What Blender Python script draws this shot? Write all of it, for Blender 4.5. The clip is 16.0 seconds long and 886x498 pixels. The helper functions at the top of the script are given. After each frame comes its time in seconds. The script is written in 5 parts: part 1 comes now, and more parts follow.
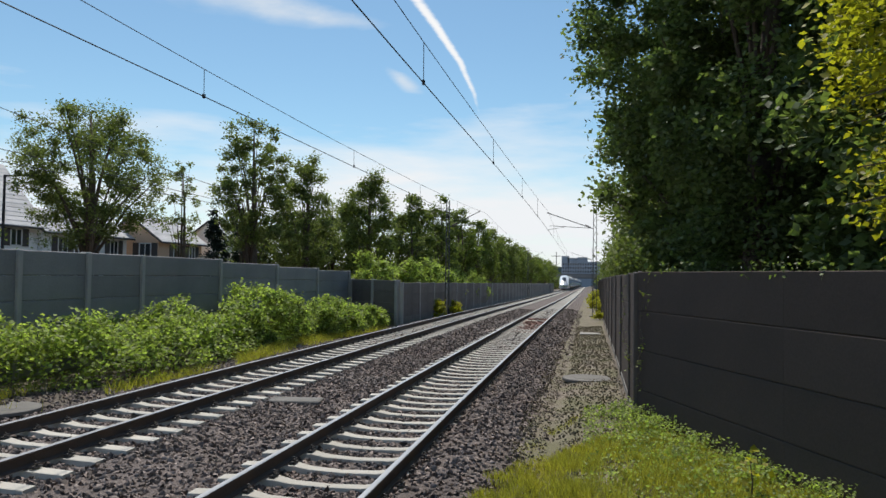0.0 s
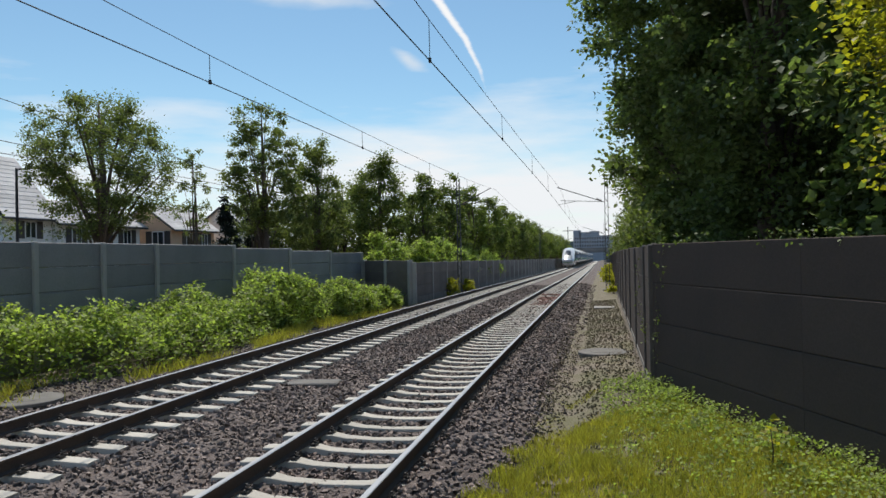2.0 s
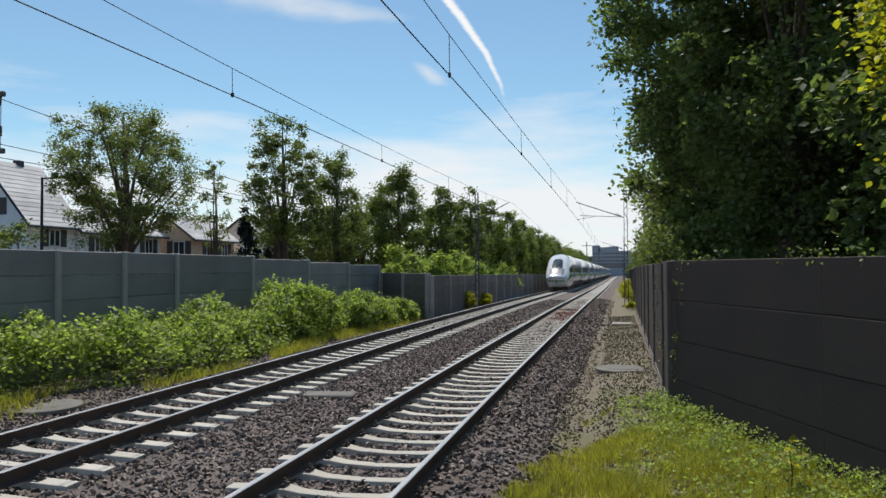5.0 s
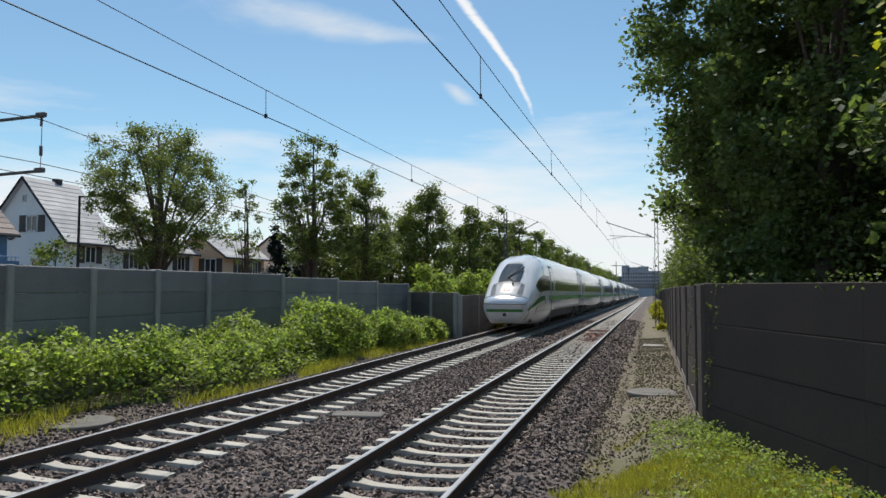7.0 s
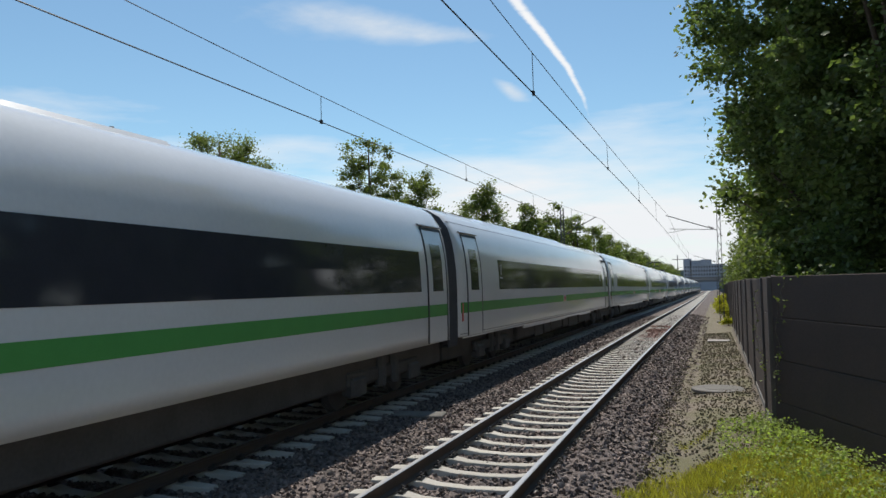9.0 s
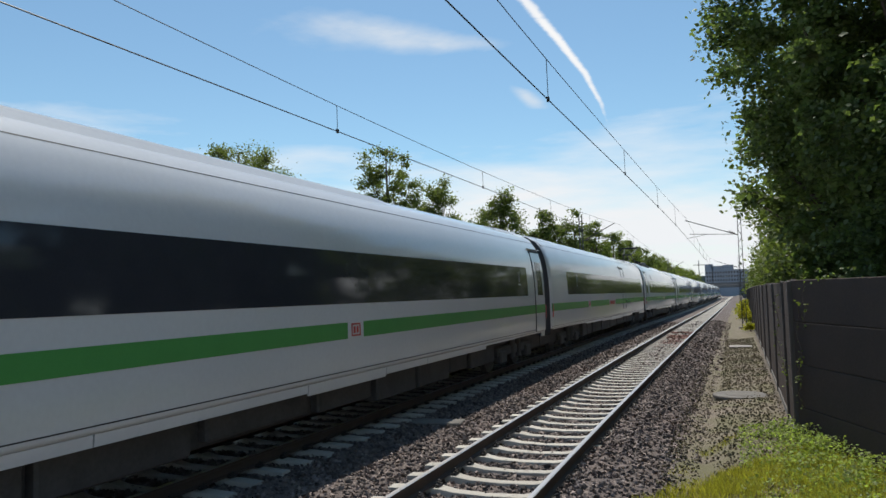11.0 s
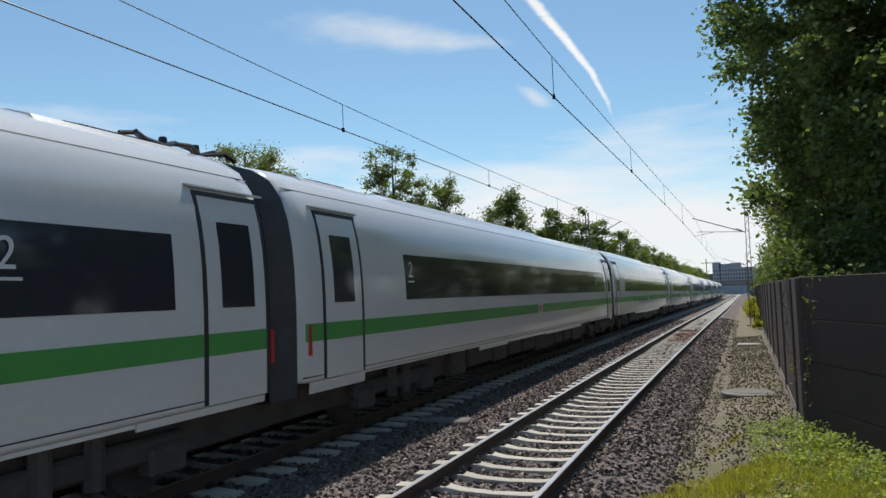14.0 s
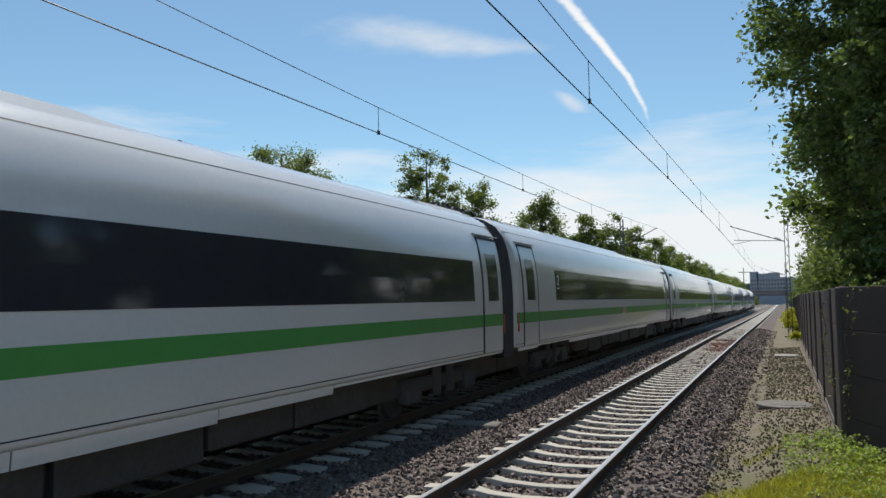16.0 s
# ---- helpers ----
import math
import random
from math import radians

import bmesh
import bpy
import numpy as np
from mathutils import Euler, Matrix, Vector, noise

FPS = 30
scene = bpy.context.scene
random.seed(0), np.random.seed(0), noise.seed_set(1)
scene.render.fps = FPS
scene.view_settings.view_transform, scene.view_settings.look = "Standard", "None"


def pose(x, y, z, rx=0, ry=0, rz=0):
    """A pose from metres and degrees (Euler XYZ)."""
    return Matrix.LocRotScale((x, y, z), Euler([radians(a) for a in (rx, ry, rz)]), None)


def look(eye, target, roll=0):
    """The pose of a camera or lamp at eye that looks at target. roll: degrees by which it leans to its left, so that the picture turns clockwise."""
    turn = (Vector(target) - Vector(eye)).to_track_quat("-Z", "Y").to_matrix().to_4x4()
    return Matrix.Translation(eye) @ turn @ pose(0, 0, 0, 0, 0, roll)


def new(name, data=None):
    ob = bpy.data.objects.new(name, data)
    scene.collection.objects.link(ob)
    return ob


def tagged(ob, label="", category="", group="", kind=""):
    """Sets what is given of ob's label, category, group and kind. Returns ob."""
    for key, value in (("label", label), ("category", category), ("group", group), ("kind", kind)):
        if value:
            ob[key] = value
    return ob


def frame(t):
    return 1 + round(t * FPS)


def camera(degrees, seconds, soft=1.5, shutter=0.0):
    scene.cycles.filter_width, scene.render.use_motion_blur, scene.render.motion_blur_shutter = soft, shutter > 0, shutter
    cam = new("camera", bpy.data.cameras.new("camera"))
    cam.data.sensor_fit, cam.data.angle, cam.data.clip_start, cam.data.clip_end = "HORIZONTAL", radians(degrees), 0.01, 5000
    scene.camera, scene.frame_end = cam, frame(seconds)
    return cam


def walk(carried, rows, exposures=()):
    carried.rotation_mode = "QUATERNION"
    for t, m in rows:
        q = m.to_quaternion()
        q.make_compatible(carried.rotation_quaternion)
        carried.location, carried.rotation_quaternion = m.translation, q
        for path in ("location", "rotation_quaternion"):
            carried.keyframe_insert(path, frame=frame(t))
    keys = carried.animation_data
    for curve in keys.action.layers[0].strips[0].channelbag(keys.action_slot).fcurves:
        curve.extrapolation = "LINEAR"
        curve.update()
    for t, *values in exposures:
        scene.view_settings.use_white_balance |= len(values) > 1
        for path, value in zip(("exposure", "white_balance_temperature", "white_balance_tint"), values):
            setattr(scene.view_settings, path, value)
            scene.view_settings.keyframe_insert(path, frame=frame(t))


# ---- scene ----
cam = camera(63.18, 16.0, soft=1.5)
PATH = [
    (0.0, 0.016, -0.019, 2.153, 92.11, -0.73, 11.15),
    (0.5, 0.004, -0.018, 2.153, 91.85, -0.02, 11.14),
    (1.0, -0.007, -0.020, 2.152, 91.63, 0.75, 11.36),
    (1.5, -0.008, -0.005, 2.153, 91.26, 0.91, 11.53),
    (2.0, -0.008, 0.003, 2.155, 90.42, 1.16, 12.09),
    (2.5, -0.016, -0.005, 2.153, 90.39, 1.33, 12.75),
    (3.0, -0.020, 0.005, 2.151, 89.81, 1.46, 12.94),
    (3.5, -0.013, 0.000, 2.153, 89.48, 1.14, 12.90),
    (6.0, 0.016, -0.008, 2.174, 92.74, -0.22, 14.26),
    (6.5, -0.004, 0.007, 2.183, 92.84, -0.20, 15.06),
    (7.0, -0.030, 0.008, 2.200, 92.98, -0.10, 15.73),
    (7.5, -0.025, 0.002, 2.200, 92.93, 0.15, 16.38),
    (8.0, -0.042, 0.012, 2.209, 92.70, 0.71, 17.80),
    (8.5, -0.045, 0.012, 2.218, 92.91, 1.37, 19.21),
    (9.0, -0.028, -0.003, 2.213, 92.93, 1.20, 20.29),
    (11.5, 0.023, 0.005, 2.181, 93.71, 1.90, 22.14),
    (12.0, 0.020, 0.013, 2.166, 93.67, 2.02, 22.56),
    (12.5, 0.020, 0.024, 2.174, 93.48, 1.88, 23.03),
    (13.0, 0.024, 0.013, 2.182, 93.46, 1.80, 23.01),
    (13.5, 0.021, -0.001, 2.180, 93.53, 1.80, 22.78),
    (14.0, 0.023, 0.014, 2.180, 93.56, 1.93, 22.37),
    (14.5, 0.015, -0.001, 2.186, 93.58, 2.15, 22.65),
    (15.0, 0.012, -0.016, 2.189, 93.69, 1.94, 23.82),
    (15.5, 0.021, -0.011, 2.186, 93.90, 2.02, 25.05),
    (16.0, 0.032, -0.012, 2.158, 93.95, 0.78, 24.89),
]
walk(cam, [(t, pose(x, y, z, rx, ry, rz)) for t, x, y, z, rx, ry, rz in PATH])

# ---- light ----
scene.view_settings.exposure = 0.0
SUN_EL, SUN_AZ = radians(61), radians(-22)     # azimuth from +y, positive towards +x
sun_way = Vector((math.sin(SUN_AZ) * math.cos(SUN_EL), math.cos(SUN_AZ) * math.cos(SUN_EL), math.sin(SUN_EL)))
sun = new("sun", bpy.data.lights.new("sun", "SUN"))
sun.data.energy, sun.data.angle, sun.data.color = 4.0, radians(0.55), (1.0, 0.95, 0.87)
sun.matrix_world = look((0, 0, 60), Vector((0, 0, 60)) - sun_way)


def make_sky():
    w = bpy.data.worlds.new("sky")
    scene.world = w
    w.use_nodes = True
    n, l = w.node_tree.nodes, w.node_tree.links
    n.clear()
    out, bg = n.new("ShaderNodeOutputWorld"), n.new("ShaderNodeBackground")
    sky = n.new("ShaderNodeTexSky")
    sky.sky_type, sky.sun_disc = "NISHITA", False
    sky.sun_elevation, sky.sun_rotation = SUN_EL, SUN_AZ
    sky.air_density, sky.dust_density, sky.ozone_density = 1.0, 0.25, 3.0
    co = n.new("ShaderNodeTexCoord")
    sep = n.new("ShaderNodeSeparateXYZ")
    l.new(co.outputs["Generated"], sep.inputs[0])
    # thin cirrus: stretched noise, denser towards the horizon
    mp = n.new("ShaderNodeMapping")
    mp.inputs["Scale"].default_value = (1.6, 1.6, 9.0)
    mp.inputs["Rotation"].default_value = (0.0, radians(9), 0.0)
    l.new(co.outputs["Generated"], mp.inputs[0])
    ns = n.new("ShaderNodeTexNoise")
    ns.inputs["Scale"].default_value, ns.inputs["Detail"].default_value, ns.inputs["Roughness"].default_value = 2.1, 7, 0.55
    l.new(mp.outputs[0], ns.inputs["Vector"])
    low = n.new("ShaderNodeMapRange")
    low.inputs["From Min"].default_value, low.inputs["From Max"].default_value = 0.06, 0.30
    low.inputs["To Min"].default_value, low.inputs["To Max"].default_value = 0.34, -0.22
    l.new(sep.outputs["Z"], low.inputs["Value"])
    add = n.new("ShaderNodeMath")
    add.operation = "ADD"
    l.new(ns.outputs["Fac"], add.inputs[0])
    l.new(low.outputs[0], add.inputs[1])
    ramp = n.new("ShaderNodeValToRGB")
    ramp.color_ramp.elements[0].position, ramp.color_ramp.elements[0].color = 0.47, (0, 0, 0, 1)
    ramp.color_ramp.elements[1].position, ramp.color_ramp.elements[1].color = 0.86, (1, 1, 1, 1)
    l.new(add.outputs[0], ramp.inputs[0])
    mix = n.new("ShaderNodeMixRGB")
    mix.inputs["Color2"].default_value = (6.9, 7.1, 7.3, 1)
    l.new(ramp.outputs[0], mix.inputs["Fac"])
    clear = n.new("ShaderNodeMixRGB")
    clear.blend_type = "MULTIPLY"
    clear.inputs["Fac"].default_value = 1.0
    clear.inputs["Color2"].default_value = (0.87, 1.0, 0.94, 1)
    l.new(sky.outputs[0], clear.inputs["Color1"])
    l.new(clear.outputs[0], mix.inputs["Color1"])
    l.new(mix.outputs[0], bg.inputs["Color"])
    bg.inputs["Strength"].default_value = 0.126
    l.new(bg.outputs[0], out.inputs["Surface"])


make_sky()


# ---- materials ----
def mat(name, base, rough=0.7, metal=0.0, vary=0.25, scale=3.0, fine=40.0, bump=0.2, dist=0.01, tint=None, island=0.0, rnd=0.0, trans=0.0, coords="Object", spec=0.5):
    """Principled surface with two scales of variation, fine relief, and random shades by island or by object."""
    m = bpy.data.materials.new(name)
    m.use_nodes = True
    n, l = m.node_tree.nodes, m.node_tree.links
    b = n["Principled BSDF"]
    b.inputs["Roughness"].default_value, b.inputs["Metallic"].default_value = rough, metal
    b.inputs["Specular IOR Level"].default_value = spec
    co = n.new("ShaderNodeTexCoord")
    big, small = n.new("ShaderNodeTexNoise"), n.new("ShaderNodeTexNoise")
    for t, sc, de in ((big, scale, 4), (small, fine, 6)):
        t.inputs["Scale"].default_value, t.inputs["Detail"].default_value = sc, de
        l.new(co.outputs[coords], t.inputs["Vector"])
    tint = tint or tuple(c * 0.55 for c in base)
    mx = n.new("ShaderNodeMixRGB")
    mx.inputs["Color1"].default_value, mx.inputs["Color2"].default_value = (*base, 1), (*tint, 1)
    rg = n.new("ShaderNodeMapRange")
    rg.inputs["From Min"].default_value, rg.inputs["From Max"].default_value = 0.35, 0.68
    rg.inputs["To Max"].default_value = min(1.0, vary * 2)
    l.new(big.outputs["Fac"], rg.inputs["Value"])
    l.new(rg.outputs[0], mx.inputs["Fac"])
    hsv = n.new("ShaderNodeHueSaturation")
    l.new(mx.outputs[0], hsv.inputs["Color"])
    val = n.new("ShaderNodeMapRange")
    val.inputs["To Min"].default_value, val.inputs["To Max"].default_value = 1 - vary, 1 + vary
    l.new(small.outputs["Fac"], val.inputs["Value"])
    last = val.outputs[0]
    if island or rnd:
        if island:
            src, amount = n.new("ShaderNodeNewGeometry").outputs["Random Per Island"], island
        else:
            src, amount = n.new("ShaderNodeObjectInfo").outputs["Random"], rnd
        r2 = n.new("ShaderNodeMapRange")
        r2.inputs["To Min"].default_value, r2.inputs["To Max"].default_value = 1 - amount, 1 + amount
        l.new(src, r2.inputs["Value"])
        mu = n.new("ShaderNodeMath")
        mu.operation = "MULTIPLY"
        l.new(last, mu.inputs[0])
        l.new(r2.outputs[0], mu.inputs[1])
        last = mu.outputs[0]
    l.new(last, hsv.inputs["Value"])
    l.new(hsv.outputs[0], b.inputs["Base Color"])
    if bump:
        bp = n.new("ShaderNodeBump")
        bp.inputs["Strength"].default_value, bp.inputs["Distance"].default_value = bump, dist
        l.new(small.outputs["Fac"], bp.inputs["Height"])
        l.new(bp.outputs[0], b.inputs["Normal"])
    if trans:
        tr, mix = n.new("ShaderNodeBsdfTranslucent"), n.new("ShaderNodeMixShader")
        warm = n.new("ShaderNodeMixRGB")
        warm.blend_type = "MULTIPLY"
        warm.inputs["Fac"].default_value = 1.0
        warm.inputs["Color2"].default_value = (1.12, 1.3, 0.55, 1)
        l.new(hsv.outputs[0], warm.inputs["Color1"])
        l.new(warm.outputs[0], tr.inputs["Color"])
        mix.inputs[0].default_value = trans
        l.new(b.outputs[0], mix.inputs[1])
        l.new(tr.outputs[0], mix.inputs[2])
        l.new(mix.outputs[0], n["Material Output"].inputs["Surface"])
    return m


def leafy(name, base, tint, trans=0.4, island=0.45, scale=0.6):
    return mat(name, base, 0.55, vary=0.35, scale=scale, fine=8, bump=0, tint=tint, island=island, trans=trans, spec=0.35)


def glow(name, color, strength, alpha_scale=None, cut=0.62, gain=1.9):
    """A far cloud: soft white with ragged see-through edges."""
    m = bpy.data.materials.new(name)
    m.use_nodes = True
    n, l = m.node_tree.nodes, m.node_tree.links
    n.clear()
    out, em, tr, mx = n.new("ShaderNodeOutputMaterial"), n.new("ShaderNodeEmission"), n.new("ShaderNodeBsdfTransparent"), n.new("ShaderNodeMixShader")
    em.inputs["Color"].default_value, em.inputs["Strength"].default_value = (*color, 1), strength
    uv = n.new("ShaderNodeTexCoord")
    sep = n.new("ShaderNodeSeparateXYZ")
    l.new(uv.outputs["UV"], sep.inputs[0])
    ns = n.new("ShaderNodeTexNoise")
    ns.inputs["Scale"].default_value, ns.inputs["Detail"].default_value = alpha_scale or 6.0, 7
    stretch = n.new("ShaderNodeMapping")
    stretch.inputs["Scale"].default_value = (1.0, 1.0, 3.0)
    l.new(uv.outputs["Object"], stretch.inputs[0])
    l.new(stretch.outputs[0], ns.inputs["Vector"])

    def calc(op, a, b=None):
        k = n.new("ShaderNodeMath")
        k.operation, k.use_clamp = op, op == "MULTIPLY"
        for i, v in enumerate((a, b)):
            if v is None:
                continue
            if isinstance(v, (int, float)):
                k.inputs[i].default_value = v
            else:
                l.new(v, k.inputs[i])
        return k.outputs[0]

    def hump(o):
        return calc("MULTIPLY", calc("MULTIPLY", o, calc("SUBTRACT", 1.0, o)), 4.0)

    soft = calc("MULTIPLY", calc("POWER", hump(sep.outputs["Y"]), 1.3), calc("POWER", hump(sep.outputs["X"]), 0.6))
    edge = calc("MULTIPLY", calc("SUBTRACT", calc("ADD", soft, ns.outputs["Fac"]), cut), gain)
    fac = calc("MULTIPLY", edge, soft)
    l.new(fac, mx.inputs[0])
    l.new(tr.outputs[0], mx.inputs[1])
    l.new(em.outputs[0], mx.inputs[2])
    l.new(mx.outputs[0], out.inputs["Surface"])
    return m


M = {
    "soil": mat("soil", (0.16, 0.13, 0.10), 0.95, vary=0.4, scale=0.8, fine=30, bump=0.6, dist=0.03),
    "path": mat("path", (0.22, 0.18, 0.135), 0.95, vary=0.45, scale=1.5, fine=60, bump=0.7, dist=0.02, tint=(0.15, 0.14, 0.07)),
    "ballast": mat("ballast", (0.17, 0.135, 0.12), 0.9, vary=0.5, scale=0.7, fine=28, bump=1.0, dist=0.05, tint=(0.13, 0.10, 0.085)),
    "stone": mat("stone", (0.195, 0.16, 0.142), 0.85, vary=0.3, scale=0.5, fine=30, bump=0.3, tint=(0.14, 0.10, 0.088), island=0.65),
    "sleeper": mat("sleeper", (0.52, 0.485, 0.42), 0.85, vary=0.18, scale=2.5, fine=50, bump=0.3, tint=(0.42, 0.37, 0.31), rnd=0.12),
    "rail_side": mat("rail_rust", (0.075, 0.055, 0.045), 0.8, vary=0.3, scale=2, fine=40, bump=0.3, tint=(0.11, 0.065, 0.04)),
    "rail_top": mat("rail_steel", (0.47, 0.45, 0.44), 0.4, 0.85, vary=0.1, scale=2, fine=60, bump=0.05),
    "rust_stone": mat("rust_stone", (0.27, 0.145, 0.12), 0.9, vary=0.3, scale=0.8, fine=30, bump=0.3, tint=(0.24, 0.15, 0.12), island=0.4),
    "clip": mat("clip_iron", (0.05, 0.042, 0.038), 0.7, vary=0.3),
    "fence": mat("grey_concrete_plank", (0.27, 0.265, 0.26), 0.9, vary=0.25, scale=0.7, fine=35, bump=0.5, dist=0.02, tint=(0.17, 0.17, 0.175), rnd=0.14),
    "fence_post": mat("grey_concrete_post", (0.41, 0.395, 0.37), 0.85, vary=0.2, scale=1.5, fine=40, bump=0.3),
    "fence_far": mat("weathered_panel", (0.20, 0.175, 0.155), 0.9, vary=0.3, scale=0.8, fine=30, bump=0.4, rnd=0.18),
    "wallr": mat("brown_barrier_panel", (0.092, 0.068, 0.057), 0.9, vary=0.25, scale=0.9, fine=50, bump=0.12, tint=(0.065, 0.052, 0.046), rnd=0.06, spec=0.2),
    "wallr_post": mat("brown_barrier_post", (0.10, 0.08, 0.07), 0.65, vary=0.25, scale=1.5, fine=40, bump=0.3),
    "slab": mat("concrete_slab", (0.40, 0.375, 0.335), 0.9, vary=0.25, scale=3, fine=45, bump=0.4),
    "slab_dark": mat("stained_slab", (0.20, 0.185, 0.165), 0.9, vary=0.25, scale=3, fine=45, bump=0.4),
    "wire": mat("wire_copper", (0.05, 0.05, 0.05), 0.5, 0.6, vary=0.1, bump=0),
    "mast": mat("galvanised_mast", (0.10, 0.10, 0.095), 0.6, 0.3, vary=0.25, scale=3, fine=40, bump=0.2),
    "insul": mat("brown_insulator", (0.10, 0.05, 0.035), 0.3, vary=0.1, bump=0),
    "bark": mat("bark", (0.14, 0.105, 0.08), 0.95, vary=0.35, scale=3, fine=25, bump=0.9, dist=0.04),
    "leaf": leafy("leaf_green", (0.195, 0.225, 0.065), (0.135, 0.165, 0.05), trans=0.55),
    "leaf_olive": leafy("leaf_olive", (0.195, 0.215, 0.085), (0.13, 0.15, 0.06), trans=0.55),
    "leaf_dark": leafy("ivy_leaf", (0.175, 0.215, 0.085), (0.12, 0.155, 0.07), trans=0.5),
    "leaf_mid": leafy("leaf_mid", (0.175, 0.20, 0.065), (0.12, 0.145, 0.05), trans=0.5),
    "leaf_yellow": leafy("leaf_yellow", (0.42, 0.37, 0.035), (0.28, 0.27, 0.035), trans=0.55),
    "bramble": leafy("bramble_leaf", (0.36, 0.41, 0.13), (0.22, 0.27, 0.085), trans=0.55, island=0.6),
    "conifer": leafy("conifer_needles", (0.02, 0.032, 0.022), (0.012, 0.02, 0.016), trans=0.1),
    "grass": leafy("grass_blade", (0.45, 0.39, 0.08), (0.31, 0.295, 0.06), trans=0.45, scale=1.1),
    "plaster": mat("white_plaster", (0.86, 0.85, 0.82), 0.9, vary=0.08, scale=0.6, fine=30, bump=0.2),
    "peach": mat("peach_plaster", (0.72, 0.50, 0.34), 0.9, vary=0.08, scale=0.6, fine=30, bump=0.2),
    "blue": mat("blue_cladding", (0.14, 0.27, 0.45), 0.7, vary=0.12, scale=1.0, fine=30, bump=0.1),
    "tile_brown": mat("brown_roof_tile", (0.34, 0.27, 0.235), 0.8, vary=0.25, scale=1.0, fine=25, bump=0.5, dist=0.03, rnd=0.2),
    "tile": mat("roof_tile", (0.60, 0.57, 0.55), 0.75, vary=0.2, scale=1.0, fine=25, bump=0.5, dist=0.03, rnd=0.15),
    "shutter": mat("dark_shutter", (0.06, 0.05, 0.045), 0.6, vary=0.2),
    "pane": mat("window_pane", (0.035, 0.04, 0.045), 0.08, vary=0.2, bump=0, spec=0.8),
    "frame": mat("white_frame", (0.75, 0.74, 0.72), 0.5, vary=0.08),
    "dark_metal": mat("dark_metal", (0.04, 0.04, 0.042), 0.55, 0.4, vary=0.25),
    "bridge": mat("bridge_concrete", (0.20, 0.20, 0.205), 0.9, vary=0.2, scale=0.2, fine=6),
    # distance haze put into the base: paler and bluer than plain concrete
    "far_block_haze": mat("far_block_haze", (0.33, 0.38, 0.45), 0.9, vary=0.15, scale=0.1, fine=2, bump=0),
    # woodland green shifted towards blue, so the haze sits in the colour
    "hill": mat("far_hill", (0.13, 0.18, 0.17), 0.95, vary=0.3, scale=0.03, fine=0.4, bump=0),
    # train
    "shell": mat("train_white", (0.76, 0.76, 0.755), 0.11, vary=0.06, scale=0.5, fine=14, bump=0.02, spec=1.0),
    "roof": mat("train_roof", (0.60, 0.605, 0.61), 0.33, vary=0.08, scale=0.7, fine=14, bump=0.03, spec=0.6),
    # blue-grey base paints part of the sky's reflection into the glass
    "windscreen": mat("windscreen_sky_glass", (0.13, 0.155, 0.185), 0.06, vary=0.1, bump=0, spec=1.0),
    "band": mat("train_glass", (0.042, 0.044, 0.054), 0.07, vary=0.1, bump=0, spec=0.7),
    "green": mat("train_green", (0.10, 0.36, 0.095), 0.25, vary=0.05, bump=0),
    "seam": mat("train_seam", (0.03, 0.03, 0.032), 0.6, vary=0.1, bump=0),
    "grey_letter": mat("grey_letter", (0.42, 0.43, 0.44), 0.4, vary=0.05, bump=0),
    "red": mat("train_red", (0.55, 0.05, 0.035), 0.4, vary=0.05, bump=0),
    "bellows": mat("bellows_rubber", (0.075, 0.075, 0.082), 0.75, vary=0.2, scale=3),
    "under": mat("underframe", (0.085, 0.08, 0.076), 0.75, vary=0.3, scale=2, fine=20),
    # train white made lighter and half metallic to carry the lip's sky sheen
    "lip_sheen": mat("nose_lip_sheen", (0.82, 0.82, 0.82), 0.16, 0.5, vary=0.03, bump=0, spec=0.7),
    # grey of the visor; on the white lower nose it paints the shade
    "visor_nose_shade": mat("visor_and_nose_shade_grey", (0.60, 0.61, 0.62), 0.3, vary=0.05, scale=1, bump=0.02),
    "lamp": mat("headlamp_glass", (0.55, 0.56, 0.58), 0.08, vary=0.1, bump=0),
    "marker": mat("white_mark", (0.7, 0.7, 0.7), 0.5, vary=0.05, bump=0),
}


# ---- mesh helpers ----
def part(name, bm, material, parent=None, label="", smooth=False):
    """Links a bmesh as one mesh object, under parent if there is one."""
    me = bpy.data.meshes.new(name)
    bm.to_mesh(me)
    bm.free()
    me.materials.append(M[material])
    if smooth:
        for p in me.polygons:
            p.use_smooth = True
    ob = new(name, me)
    if parent is not None:
        ob.parent = parent
    if label:
        ob["label"] = label
    return ob


def raw(name, verts, faces, material, parent=None, label="", smooth=False):
    """One mesh from numpy arrays: verts (n, 3), faces (m, k)."""
    me = bpy.data.meshes.new(name)
    verts, faces = np.asarray(verts, np.float32), np.asarray(faces, np.int32)
    k = faces.shape[1]
    me.vertices.add(len(verts))
    me.vertices.foreach_set("co", verts.ravel())
    me.loops.add(faces.size)
    me.loops.foreach_set("vertex_index", faces.ravel())
    me.polygons.add(len(faces))
    me.polygons.foreach_set("loop_start", np.arange(0, faces.size, k, dtype=np.int32))
    me.update(calc_edges=True)
    me.validate()
    me.materials.append(M[material])
    if smooth:
        me.polygons.foreach_set("use_smooth", np.ones(len(faces), bool))
    ob = new(name, me)
    if parent is not None:
        ob.parent = parent
    if label:
        ob["label"] = label
    return ob


